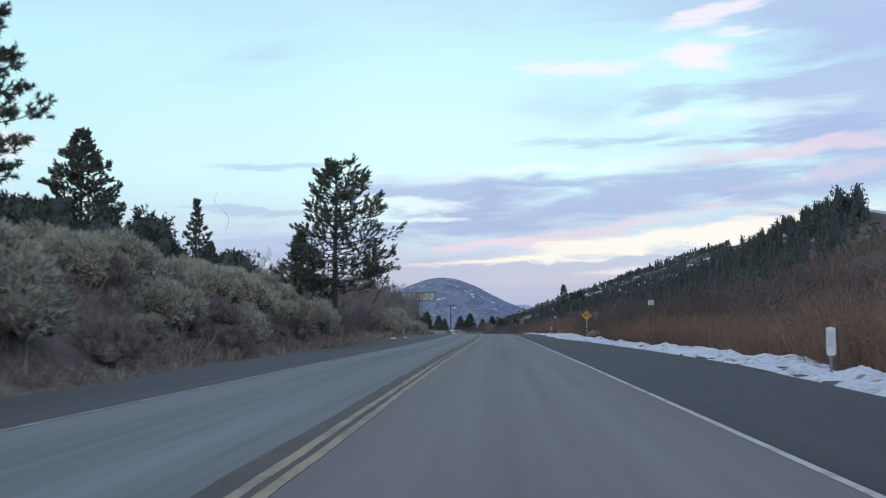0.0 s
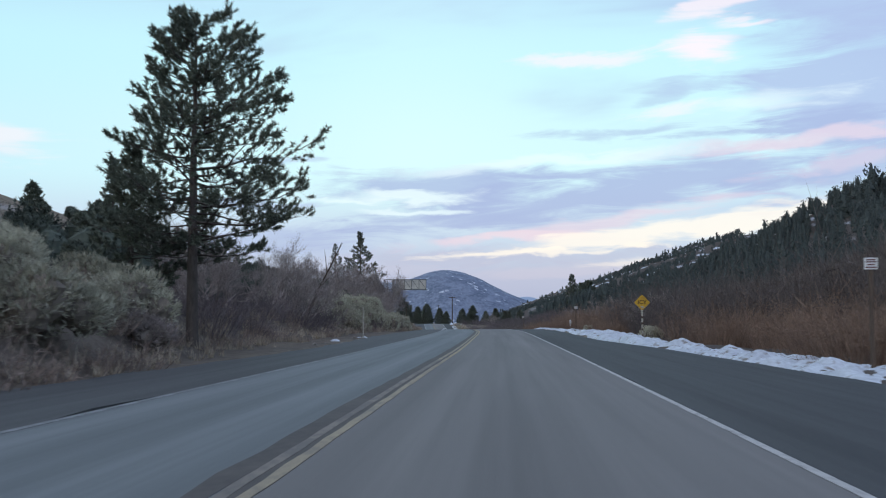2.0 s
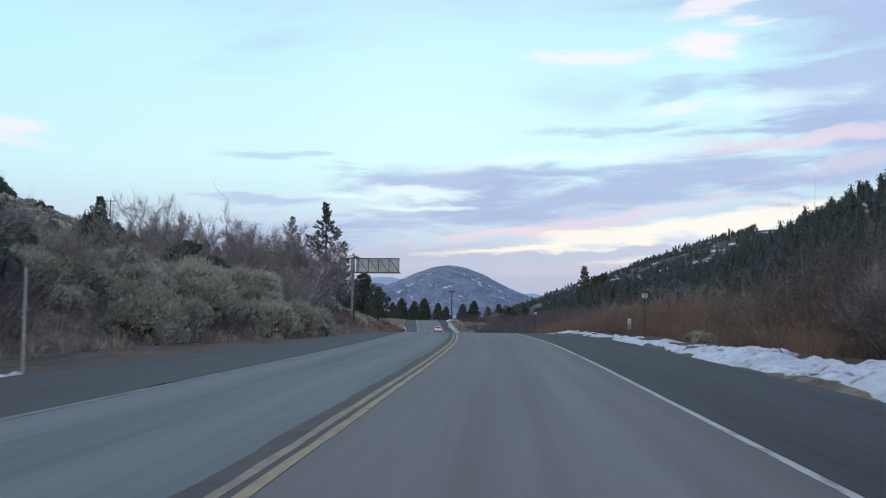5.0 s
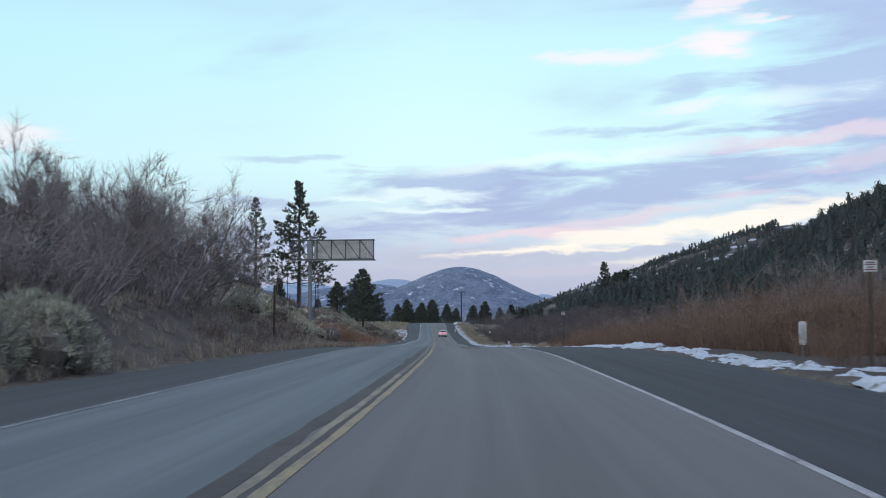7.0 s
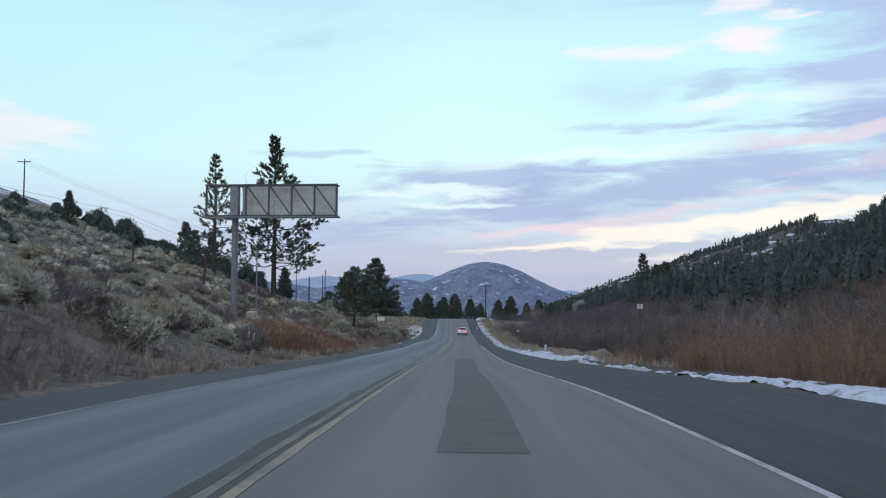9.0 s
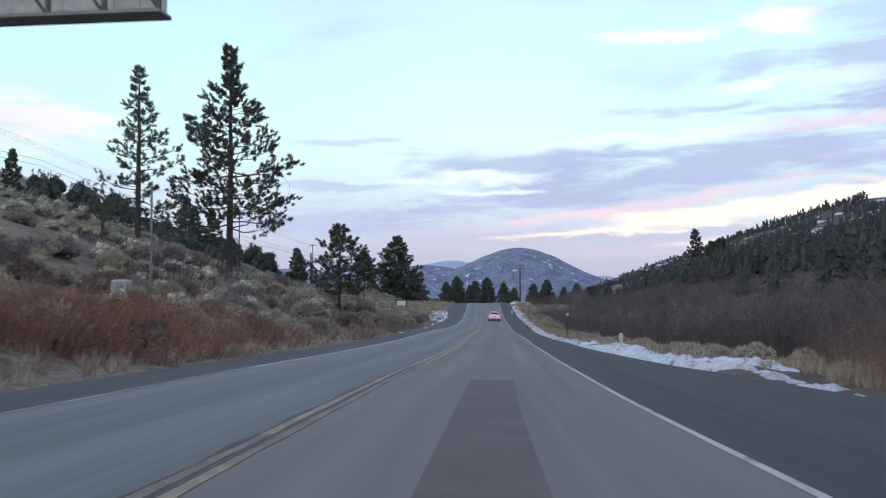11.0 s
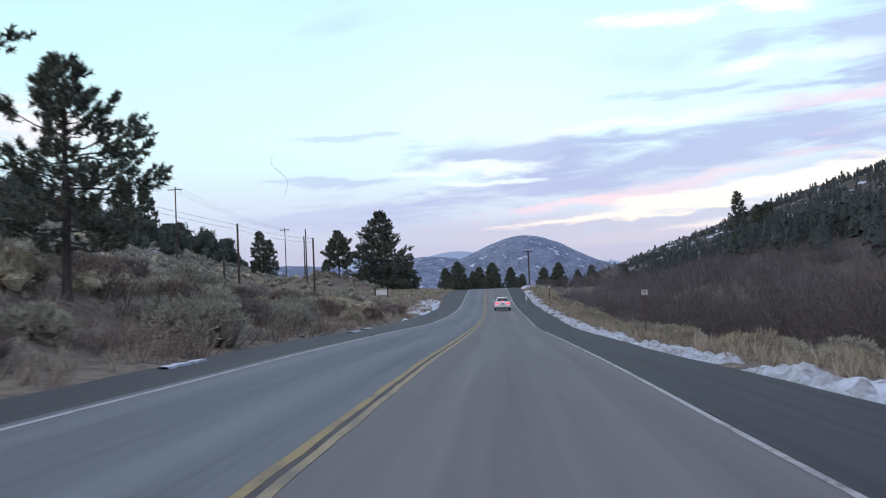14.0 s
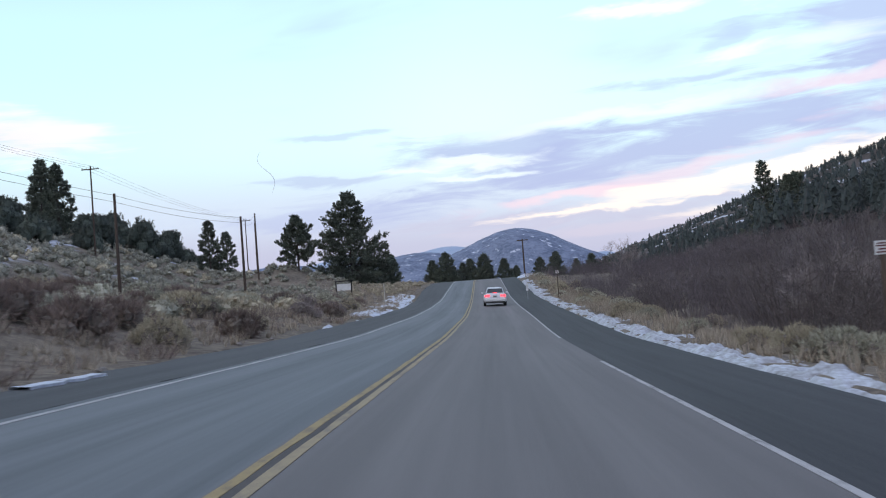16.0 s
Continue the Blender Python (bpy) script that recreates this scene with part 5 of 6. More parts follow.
# ---- forest on the right-hand hill ----
def conifer_arrays(rng, tiers=4, sides=7, n=24, k=2, blade=0.12, wide=0.085, inner=0.85):
    """A small ragged conifer, one high: drooping tiers of boughs with uneven hems, and loose tufts."""
    fat = rng.uniform(0.19, 0.31)
    vs, fs, at = [], [], 0

    def girth(z):
        return fat * np.sqrt(np.clip(1 - ((z - 0.3) / 0.72) ** 2, 0.02, 1))

    for i in range(tiers):
        f = i / tiers
        hem = 0.05 + 0.74 * f
        top = min(0.96, hem + 0.42)
        th = np.linspace(0, 2 * math.pi, sides, endpoint=False) + rng.uniform(0, 6) + rng.normal(0, 0.2, sides)
        rr = inner * girth(hem + 0.08) * rng.uniform(0.5, 1.05, sides)
        zz = hem + rng.normal(0, 0.04, sides)
        off = rng.normal(0, 0.03, 2)
        vs.append(np.concatenate([[[off[0], off[1], top]], np.stack([rr * np.cos(th), rr * np.sin(th), zz], 1)]))
        j = np.arange(sides)
        fs.append(np.stack([np.zeros(sides, int), 1 + j, 1 + (j + 1) % sides], 1) + at)
        at += sides + 1
    z = 0.06 + 0.88 * rng.uniform(0, 1, n)
    a = rng.uniform(0, 2 * math.pi, n)
    rr = girth(z) * rng.uniform(0.55, 0.95, n)
    c = np.stack([rr * np.cos(a), rr * np.sin(a), z], 1)
    out = np.stack([np.cos(a), np.sin(a), np.full(n, 0.3)], 1) * 0.6
    v, f = blades(c, k, blade, wide, rng, 0.25, out, 0.7)
    return np.concatenate(vs + [v]), np.concatenate(fs + [f + at])


rngf = np.random.default_rng(12)
firs = [conifer_arrays(rngf) for _ in range(8)]
near_firs = [conifer_arrays(rngf, 6, 7, 80, 2, 0.08, 0.042, 0.66) for _ in range(6)]


def wooded(n, y0, y1, u0, u1, s0, s1, seed, keep=None, kinds=None):
    scatter("hill_forest", kinds or firs, spots_in(rngf, n, y0, y1, u0, u1, s0, s1, keep), M_FOREST, "dark conifer forest covering the valley side", "forest", seed)


def clumpy(level):
    return lambda u, y: fbm(np.array(u * 0.02 + 50), np.array(y * 0.012)) > level


wooded(260, 70, 250, 60, lambda y: ridge_u(y) + 4, 3.0, 6, 21, kinds=near_firs)
wooded(500, 225, 430, lambda y: 72 if y > 340 else 56, lambda y: ridge_u(y) + 4, 3.5, 7, 27, kinds=near_firs)
wooded(110, 300, 470, 50, 76, 3.5, 8.0, 29, clumpy(0.5), kinds=near_firs)
wooded(620, 380, 640, 56, lambda y: ridge_u(y) + 4, 3.5, 7.0, 22, clumpy(0.46), kinds=near_firs)
wooded(1000, 620, 1400, 60, lambda y: ridge_u(y) + 8, 4.0, 7.5, 23, clumpy(0.52))
wooded(600, 1400, 3300, 90, lambda y: ridge_u(y) + 12, 5, 9, 24, clumpy(0.52))
wooded(360, 700, 2400, -260, 90, 6, 10, 25)
wooded(420, 450, 3000, lambda y: ridge_u(y) - 14, lambda y: ridge_u(y) + 6, 3.5, 8, 26)
wooded(16, 370, 392, 140, 156, 9, 14, 28, kinds=near_firs)

# ---- dry grass ----
tuft = [blades(np.array([[rngb.normal(0, 0.07), rngb.normal(0, 0.07), 0] for _ in range(4)]), 5, 0.5, 0.03, rngb, 1.4, None, 0.45) for _ in range(4)]
scatter("dry_grass", tuft, spots_in(rngb, 1500, 0, 165, lambda y: -bank_u(y) - 5, lambda y: -bank_u(y) + 0.7, 0.5, 1.0), M_GRASS, "straw-coloured dry grass on the bank", "grass", 31)
scatter("dry_grass", tuft, spots_in(rngb, 4200, 165, 350, lambda y: -bank_u(y) - 11, lambda y: -edge_l(y) - 0.6, 0.4, 0.95), M_GRASS, "straw-coloured dry grass on the slope", "grass", 34)
scatter("dry_grass", tuft, spots_in(rngb, 1300, 345, 440, lambda y: -bank_u(y) - 8, lambda y: -edge_l(y) - 0.8, 0.5, 1.1), M_GRASS, "straw-coloured dry grass on the flat beside the bend", "grass", 35)
scatter("dry_grass", tuft, spots_in(rngb, 1700, 190, 420, lambda y: edge_r(y) + 1.3, lambda y: edge_r(y) + 5.0, 0.6, 1.2), M_GRASS, "straw-coloured dry grass behind the snow", "grass", 32)


# ---- snow ----
def snow_bank(name, y0, y1, ua, ub, high, mat, label, seed, cell=0.17, hole=0.43, edge=edge_r, sign=1, rag=0.85):
    """Old snow in a lumpy ragged band beside the shoulder; thin places sink under the ground."""
    ys = np.arange(y0, y1, cell)
    ws = np.linspace(0, 1, 24)
    yy, ww = np.meshgrid(ys, ws, indexing="ij")
    off = fbm(yy * 0.22 + seed, ww * 0 + 3, 5) - 0.5
    off2 = fbm(yy * 0.3 + seed + 50, ww * 0 + 8, 5) - 0.5
    a, b = ua + off * 0.9, ub + off2 * 2.4
    uu = sign * (edge(yy) + a * (1 - ww) + b * ww)
    lump = fbm(uu * 0.8 + seed, yy * 0.45, 4)
    fine = fbm(uu * 2.6 + seed, yy * 1.7 + 7, 3)
    dome = np.sin(np.clip(ww, 0.0, 1) * math.pi) ** 0.5
    cover_ = (lump - hole) * 2.4 + (fine - 0.5) * rag
    hh = high * dome * np.clip(cover_, -0.6, 1.2) * (0.6 + 0.8 * vnoise(yy * 0.12 + seed, ww * 0)) + 0.11 * (fine - 0.5) * dome
    crumb = fbm(uu * 5.5 + seed, yy * 4.0, 2)
    ends = step((yy - y0) / 2.5) * step((y1 - yy) / 2.5)
    hh = (hh + 0.09 * (crumb - 0.5) * dome) * ends
    zz = ground_z(uu, yy) + 0.01 + hh - 0.08 * (1 - dome) - 0.15 * (1 - ends)
    return tagged(new(name, grid_mesh(name, np.stack([uu + xc(yy), yy, zz], -1), len(ys), len(ws), mat)), label, "snow", kind="stuff")


snow_bank("roadside_snow", 8, 111, 0.05, 2.9, 0.26, M_SNOW, "lumpy old white snow beside the shoulder", 1.0, hole=0.36)
snow_bank("roadside_snow", 105, 181, 0.5, 1.55, 0.10, M_SNOW, "thin ragged old snow beside the shoulder", 2.0, hole=0.44, rag=1.4)
snow_bank("roadside_snow", 176, 208, 0.5, 1.3, 0.11, M_ICE, "thin broken snow crust beside the shoulder", 3.0, hole=0.48, rag=1.6)
snow_bank("roadside_snow", 201, 241, 0.05, 2.6, 0.27, M_SNOW, "lumpy old white snow beside the shoulder", 4.0, hole=0.36)
snow_bank("roadside_snow", 233, 396, 0.1, 1.4, 0.18, M_ICE, "thin grey-white snow crust along the pavement edge", 5.0, hole=0.5, rag=2.0)
for i, (y0, y1, ua, ub) in enumerate(((84, 88, 0.5, 1.1), (97, 101, 0.4, 1.2), (246, 251, -0.4, -0.15), (253, 258, -0.35, -0.1), (284, 289, -0.3, 0.0), (298, 303, -0.5, 0.0), (308, 312, -0.4, 0.1), (318, 335, 0.2, 2.2), (338, 372, 0.4, 3.6))):
    snow_bank("snow_patch", y0, y1, ua, ub, 0.22, M_SNOW, "small patch of old snow on the verge", 20.0 + i, 0.15, 0.34, edge_l, -1)
snow_bank("snow_patch", 256, 261, 6.2, 8.4, 0.3, M_SNOW, "small patch of old snow among the brush", 40.0, 0.15, 0.3, edge_l, -1)
snow_bank("snow_patch", 404, 425, 0.4, 4.5, 0.3, M_SNOW, "patch of old snow at the road's crest", 41.0, 0.25, 0.3)
for i, (y0, y1, u0, u1) in enumerate(((239.5, 242.0, -4.4, -4.2), (261.6, 264.0, -4.5, -4.27), (268.0, 270.8, -4.78, -4.55))):
    ob = strip("snow_patch", u0, u1, y0, y1, M_SNOW, "thin strip of old snow on the shoulder's edge", lift=0.03, thick=0.06, wob=0.04, seed=50 + i, dy=0.35)
    tagged(ob, category="snow", kind="stuff")

# ---- small builders ----
def box_bm(sx, sy, sz, cx=0.0, cy=0.0, cz=0.0, bevel=0.0):
    bm = bmesh.new()
    bmesh.ops.create_cube(bm, size=1.0)
    bmesh.ops.transform(bm, matrix=Matrix.Translation((cx, cy, cz)) @ Matrix.Diagonal((sx, sy, sz, 1)), verts=bm.verts)
    if bevel:
        bmesh.ops.bevel(bm, geom=bm.edges[:] + bm.verts[:], offset=bevel, segments=2, affect="EDGES", profile=0.5)
    return bm


def rod_bm(p, q, r0, r1, sides=10):
    bm = bmesh.new()
    p, q = Vector(p), Vector(q)
    d = q - p
    bmesh.ops.create_cone(bm, cap_ends=True, segments=sides, radius1=r0, radius2=r1, depth=d.length)
    m = Matrix.Translation((p + q) / 2) @ d.to_track_quat("Z", "Y").to_matrix().to_4x4()
    bmesh.ops.transform(bm, matrix=m, verts=bm.verts)
    return bm


def base_at(name, x, y, turn=0.0, z=None, sink=0.0, lean=0.0):
    e = new(name)
    e.matrix_basis = pose(x, y, (put_z(x, y) if z is None else z) - sink, 0, lean, turn)
    return e


def lettering(text, size, mat, parent, m):
    """Letters of the built-in font as a thin mesh."""
    cu = bpy.data.curves.new("lettering", "FONT")
    cu.body, cu.size, cu.align_x, cu.align_y, cu.extrude, cu.offset = text, size, "CENTER", "CENTER", 0.004, 0.012 * size
    tmp = bpy.data.objects.new("tmp", cu)
    me = bpy.data.meshes.new_from_object(tmp)
    bpy.data.objects.remove(tmp)
    me.materials.clear()
    ob = part("lettering", me, mat, parent, "black lettering")
    ob.matrix_basis = m
    return ob


# ---- the warning sign ----
def icy_sign(x, y, top):
    z = put_z(x, y)
    h = top - z
    e = base_at("warning_sign", x, y, z=z, turn=-2)
    post = part("post", box_bm(0.085, 0.085, h - 0.35, 0, 0, (h - 0.35) / 2 - 0.15, 0.006), M_STICKER, e, "patchy weathered pale post")
    for zz in np.arange(0.25, h - 1.0, 0.31):
        part("scuff", box_bm(0.089, 0.089, 0.11, 0, 0, zz, 0.003), M_POST, post, "dark worn band")
    half = 0.41
    bm = box_bm(half * 1.4142, 0.006, half * 1.4142)
    bmesh.ops.bevel(bm, geom=[d for d in bm.edges if abs((d.verts[0].co - d.verts[1].co).y) > 0.001], offset=0.05, segments=4, affect="EDGES", profile=0.5)
    bmesh.ops.transform(bm, matrix=Matrix.Translation((0, -0.05, h - half)) @ Matrix.Rotation(radians(45), 4, "Y"), verts=bm.verts)
    part("panel", bm, M_SIGN_YELLOW, e, "yellow diamond panel")
    lettering("ICY", 0.29, M_BLACK, e, pose(0, -0.056, h - half + 0.01, 90, 0, 0))
    for dx, dz, w in ((-0.02, -0.20, 0.15), (0.03, -0.24, 0.17), (0.0, -0.285, 0.11)):
        part("sticker", box_bm(w, 0.004, 0.035, dx, -0.056, h - half + dz), M_STICKER, e, "pale illegible sticker")
    for dz in (-0.32, 0.32):
        part("bolt", rod_bm((0, -0.052, h - half + dz), (0, -0.062, h - half + dz), 0.012, 0.01, 6), M_STEEL, e)
    return tagged(e, "yellow diamond warning sign with black ICY lettering on a post", "road sign")


icy_sign(7.84, 86.36, 2.35)


# ---- small white notice signs on brown posts ----
def notice_sign(x, y, top):
    z = put_z(x, y)
    h = top - z + 0.1
    e = base_at("notice_sign", x, y, z=z)
    part("post", box_bm(0.08, 0.08, h, 0, 0, h / 2 - 0.2, 0.01), M_POST, e, "brown wooden post")
    panel = part("panel", box_bm(0.29, 0.012, 0.25, 0, -0.048, h - 0.22, 0.004), M_WHITE, e, "white rectangular panel")
    for dz, w in ((0.08, 0.19), (0.035, 0.23), (-0.025, 0.15), (-0.08, 0.24)):
        part("writing_bar", box_bm(w, 0.004, 0.025, 0, -0.056, h - 0.22 + dz), M_RED_INK, panel, "dark red illegible writing")
    return tagged(e, "small white notice sign on a brown wooden post", "road sign", "notice signs along the road")


for x, y, top in ((8.3, 55.6, 2.42), (8.29, 135.7, 2.3), (4.73, 199.2, 1.42), (-3.1, 274.3, -1.32), (-9.9, 352.0, -0.9)):
    notice_sign(x, y, top)


# ---- white reflector posts ----
def marker_post(x, y, top, wide=0.2):
    z = put_z(x, y)
    h = max(0.7, top - z)
    e = base_at("marker_post", x, y, z=z)
    part("post", box_bm(0.06, 0.03, h - 0.3, 0, 0.02, (h - 0.3) / 2 - 0.15, 0.004), M_STEEL, e, "thin grey steel post")
    pl = box_bm(wide, 0.014, 0.62, 0, 0, h - 0.31)
    bmesh.ops.bevel(pl, geom=[d for d in pl.edges if abs((d.verts[0].co - d.verts[1].co).y) > 0.01], offset=0.06, segments=4, affect="EDGES", profile=0.5)
    pan = part("panel", pl, M_WHITE, e, "white rounded panel")
    part("reflector", box_bm(wide * 0.7, 0.004, 0.36, 0, -0.009, h - 0.27), M_REFLECT, pan, "grey reflector sheet")
    return tagged(e, "white roadside marker post with a grey reflector", "marker post", "marker posts along the shoulder")


for x, y, top in ((7.5, 25.2, 1.1), (8.06, 140.2, 0.95), (0.03, 234.0, -1.85), (-12.6, 347.0, -1.9)):
    marker_post(x, y, top)


# ---- plain poles on the left ----
def stake(name, x, y, h, r, mat, label, lean=0.0, category="post", group=""):
    e = base_at(name, x, y, lean=lean, sink=0.15)
    bm = rod_bm((0, 0, 0), (0, 0, h + 0.15), r, r * 0.85, 8)
    me = bpy.data.meshes.new(name)
    bm.to_mesh(me)
    bm.free()
    me.materials.append(mat)
    bpy.data.objects.remove(e)
    ob = new(name, me)
    ob.matrix_basis = pose(x, y, put_z(x, y) - 0.15, 0, lean, 0)
    return tagged(ob, label, category, group)


stake("snow_pole", -8.23, 99.5, 2.0, 0.032, M_STICKER, "tall thin pale snow pole beside the road", category="snow pole")
stake("snow_pole", -25.4, 346.0, 2.1, 0.05, M_STICKER, "tall thin pale snow pole at the bend", category="snow pole")
stake("wooden_post", -10.8, 160.6, 2.5, 0.06, M_POST, "dark wooden post on the bank", group="posts on the slope")
stake("wooden_post", -20.6, 262.6, 2.0, 0.055, M_POST, "dark wooden post in the brush", group="posts on the slope")
stake("wooden_post", -30, 232, 2.6, 0.09, M_POLE, "dark leaning wooden post on the slope", 4, group="posts on the slope")
stake("wooden_post", -34, 226, 2.2, 0.08, M_POLE, "dark wooden post on the slope", -2, group="posts on the slope")
stake("wooden_post", -31, 256, 1.8, 0.07, M_POLE, "dark wooden post on the slope", group="posts on the slope")
stake("steel_pole", -22.0, 220.5, 5.6, 0.06, M_STEEL, "tall thin grey steel pole", category="pole")
for dx in (0, 0.22):
    stake("white_stake", -12.86 + dx, 186.3, 0.95, 0.035, M_WHITE, "short white leaning stake by the road", 8, "stake", "white stakes")


def utility_pole(x, y, top, arm=0.0, z=None, r=0.14):
    z = put_z(x, y) if z is None else z
    h = top - z
    e = base_at("utility_pole", x, y, z=z)
    part("pole", rod_bm((0, 0, -0.4), (0, 0, h), r, r * 0.7, 10), M_POLE, e)
    if arm:
        a = part("crossarm", box_bm(arm, 0.12, max(0.13, r), 0, -0.12, h - 0.5, 0.01), M_POLE, e, "wooden crossarm")
        for s in (-0.46, -0.2, 0.2, 0.46):
            part("insulator", rod_bm((s * arm, -0.12, h - 0.44), (s * arm, -0.12, h - 0.25), 0.05, 0.035, 8), M_UTILBOX, a)
    return tagged(e, "weathered wooden utility pole" + (" with a crossarm" if arm else ""), "utility pole", "utility poles on the hillside")


utility_pole(-42.4, 328.7, 7.24)
utility_pole(-39.9, 350.9, 6.6)
utility_pole(-75.3, 393.2, 19.2, 2.6)
utility_pole(-55.7, 406.2, 11.6)
utility_pole(-57.6, 412.0, 10.6)
utility_pole(-92.0, 318.0, float(put_z(-92, 318)) + 9.0, 2.4)
utility_pole(-81.0, 480.0, 17.0, 2.4)
utility_pole(-25.6, 640.0, 13.9, 4.2, z=-1.2, r=0.36)
utility_pole(-44.0, 820.0, 11.5, 2.4, z=-4.0, r=0.2)


def wire(name, p, q, sag, r=0.013):
    t = np.linspace(0, 1, 15)[:, None]
    pts = np.array(p) * (1 - t) + np.array(q) * t - np.array([0, 0, 1.0]) * sag * 4 * t * (1 - t)
    v, f = tube(pts, np.full(15, r), 4)
    return tagged(new(name, mesh_np(name, v, f, M_WIRE)), "thin black overhead wire between poles", "wire", "overhead wires")


for off in (-1.0, 0.0, 1.0):
    wire("overhead_wire", (-92 + off, 318, put_z(-92, 318) + 8.6), (-75.3 + off, 393.2, 18.9), 1.0)
    wire("overhead_wire", (-75.3 + off, 393.2, 18.9), (-81 + off, 480, 16.6), 1.0)
for dz in (0.0, 0.5):
    wire("overhead_wire", (-42.4, 328.7, 7.1 - dz), (-39.9, 350.9, 6.5 - dz), 0.3)
    wire("overhead_wire", (-39.9, 350.9, 6.5 - dz), (-55.7, 406.2, 11.4 - dz), 0.6)
    wire("overhead_wire", (-48.0, 258.0, 12.2 - dz), (-42.4, 328.7, 7.1 - dz), 0.8)
    wire("overhead_wire", (-62.0, 118.0, 17.5 - dz), (-48.0, 258.0, 12.2 - dz), 1.2)


# ---- the billboard seen from behind ----
def billboard():
    px, y = -15.8, 194.0
    z = put_z(px, y)
    e = base_at("billboard", px, y, z=z)
    bot, top, left, right = 5.66 - z, 7.30 - z, -17.28 - px, -10.56 - px
    h = top - bot
    part("pole", rod_bm((0, 0.25, -0.4), (0, 0.25, bot + 0.5), 0.17, 0.16, 16), M_STEEL, e, "thick grey steel pole")
    part("pole_head", box_bm(0.42, 0.40, h * 1.0, 0.0, 0.16, bot + h / 2, 0.02), M_STEEL, e, "steel pole head box")
    n = 9
    x0 = 0.30
    step_ = (right - x0 - 0.05) / n
    for i in range(n):
        part("panel", box_bm(step_ - 0.012, 0.05, h - 0.16, x0 + step_ * (i + 0.5), 0.42, bot + h / 2, 0.004), M_BACK, e, "pale weathered panel")
    fr = M_FRAME
    for zz in (bot + 0.05, top - 0.05):
        part("rail", box_bm(right - left, 0.12, 0.10, (right + left) / 2, 0.0, zz, 0.008), fr, e)
        part("rail", box_bm(right - left, 0.10, 0.08, (right + left) / 2, 0.50, zz, 0.008), fr, e)
    bays = [left, left + 0.55, 0.0] + [0.6 + i * (right - 0.6) / 4 for i in range(5)]
    for x in bays:
        part("upright", box_bm(0.085, 0.09, h, min(max(x, left + 0.05), right - 0.05), 0.02, bot + h / 2, 0.006), fr, e)
    for a, b in zip(bays[3:-1], bays[4:]):
        part("diagonal", rod_bm((a + 0.05, 0.03, top - 0.1), (b - 0.05, 0.03, bot + 0.1), 0.035, 0.035, 6), fr, e)
    part("diagonal", rod_bm((left + 0.08, 0.03, top - 0.1), (left + 0.52, 0.03, bot + 0.1), 0.03, 0.03, 6), fr, e)
    part("diagonal", rod_bm((-0.05, 0.03, top - 0.1), (left + 0.6, 0.03, bot + 0.1), 0.03, 0.03, 6), fr, e)
    part("walkway", box_bm(right - left + 0.2, 0.55, 0.05, (right + left) / 2 + 0.05, -0.15, bot - 0.05, 0.004), M_STEEL, e, "steel maintenance walkway")
    return tagged(e, "steel-framed billboard on one pole, seen from its weathered back", "billboard")


billboard()


def utility_cabinet(x, y):
    e = base_at("utility_cabinet", x, y)
    part("body", box_bm(0.75, 0.5, 1.15, 0, 0, 0.62, 0.12), M_UTILBOX, e)
    part("plinth", box_bm(0.85, 0.6, 0.12, 0, 0, 0.03, 0.01), M_STONE, e, "concrete plinth")
    part("hatch", box_bm(0.6, 0.02, 0.9, 0, -0.255, 0.65, 0.005), M_UTILBOX, e)
    return tagged(e, "rounded pale grey utility cabinet in the brush", "utility cabinet")


utility_cabinet(-20.5, 214.1)


def notice_board(x, y):
    e = base_at("notice_board", x, y, z=-1.75)
    for s in (-1, 1):
        part("post", box_bm(0.13, 0.13, 2.0, s * 1.0, 0, 0.75, 0.01), M_BLACK, e, "dark post")
    part("roof", box_bm(2.5, 0.5, 0.10, 0, 0, 1.72, 0.02), M_BLACK, e, "dark roof board")
    part("panel", box_bm(1.8, 0.05, 0.85, 0, 0, 0.95, 0.01), M_WHITE, e, "white display panel")
    return tagged(e, "dark-framed wooden notice board with a white panel", "notice board")


notice_board(-37.4, 383.0)


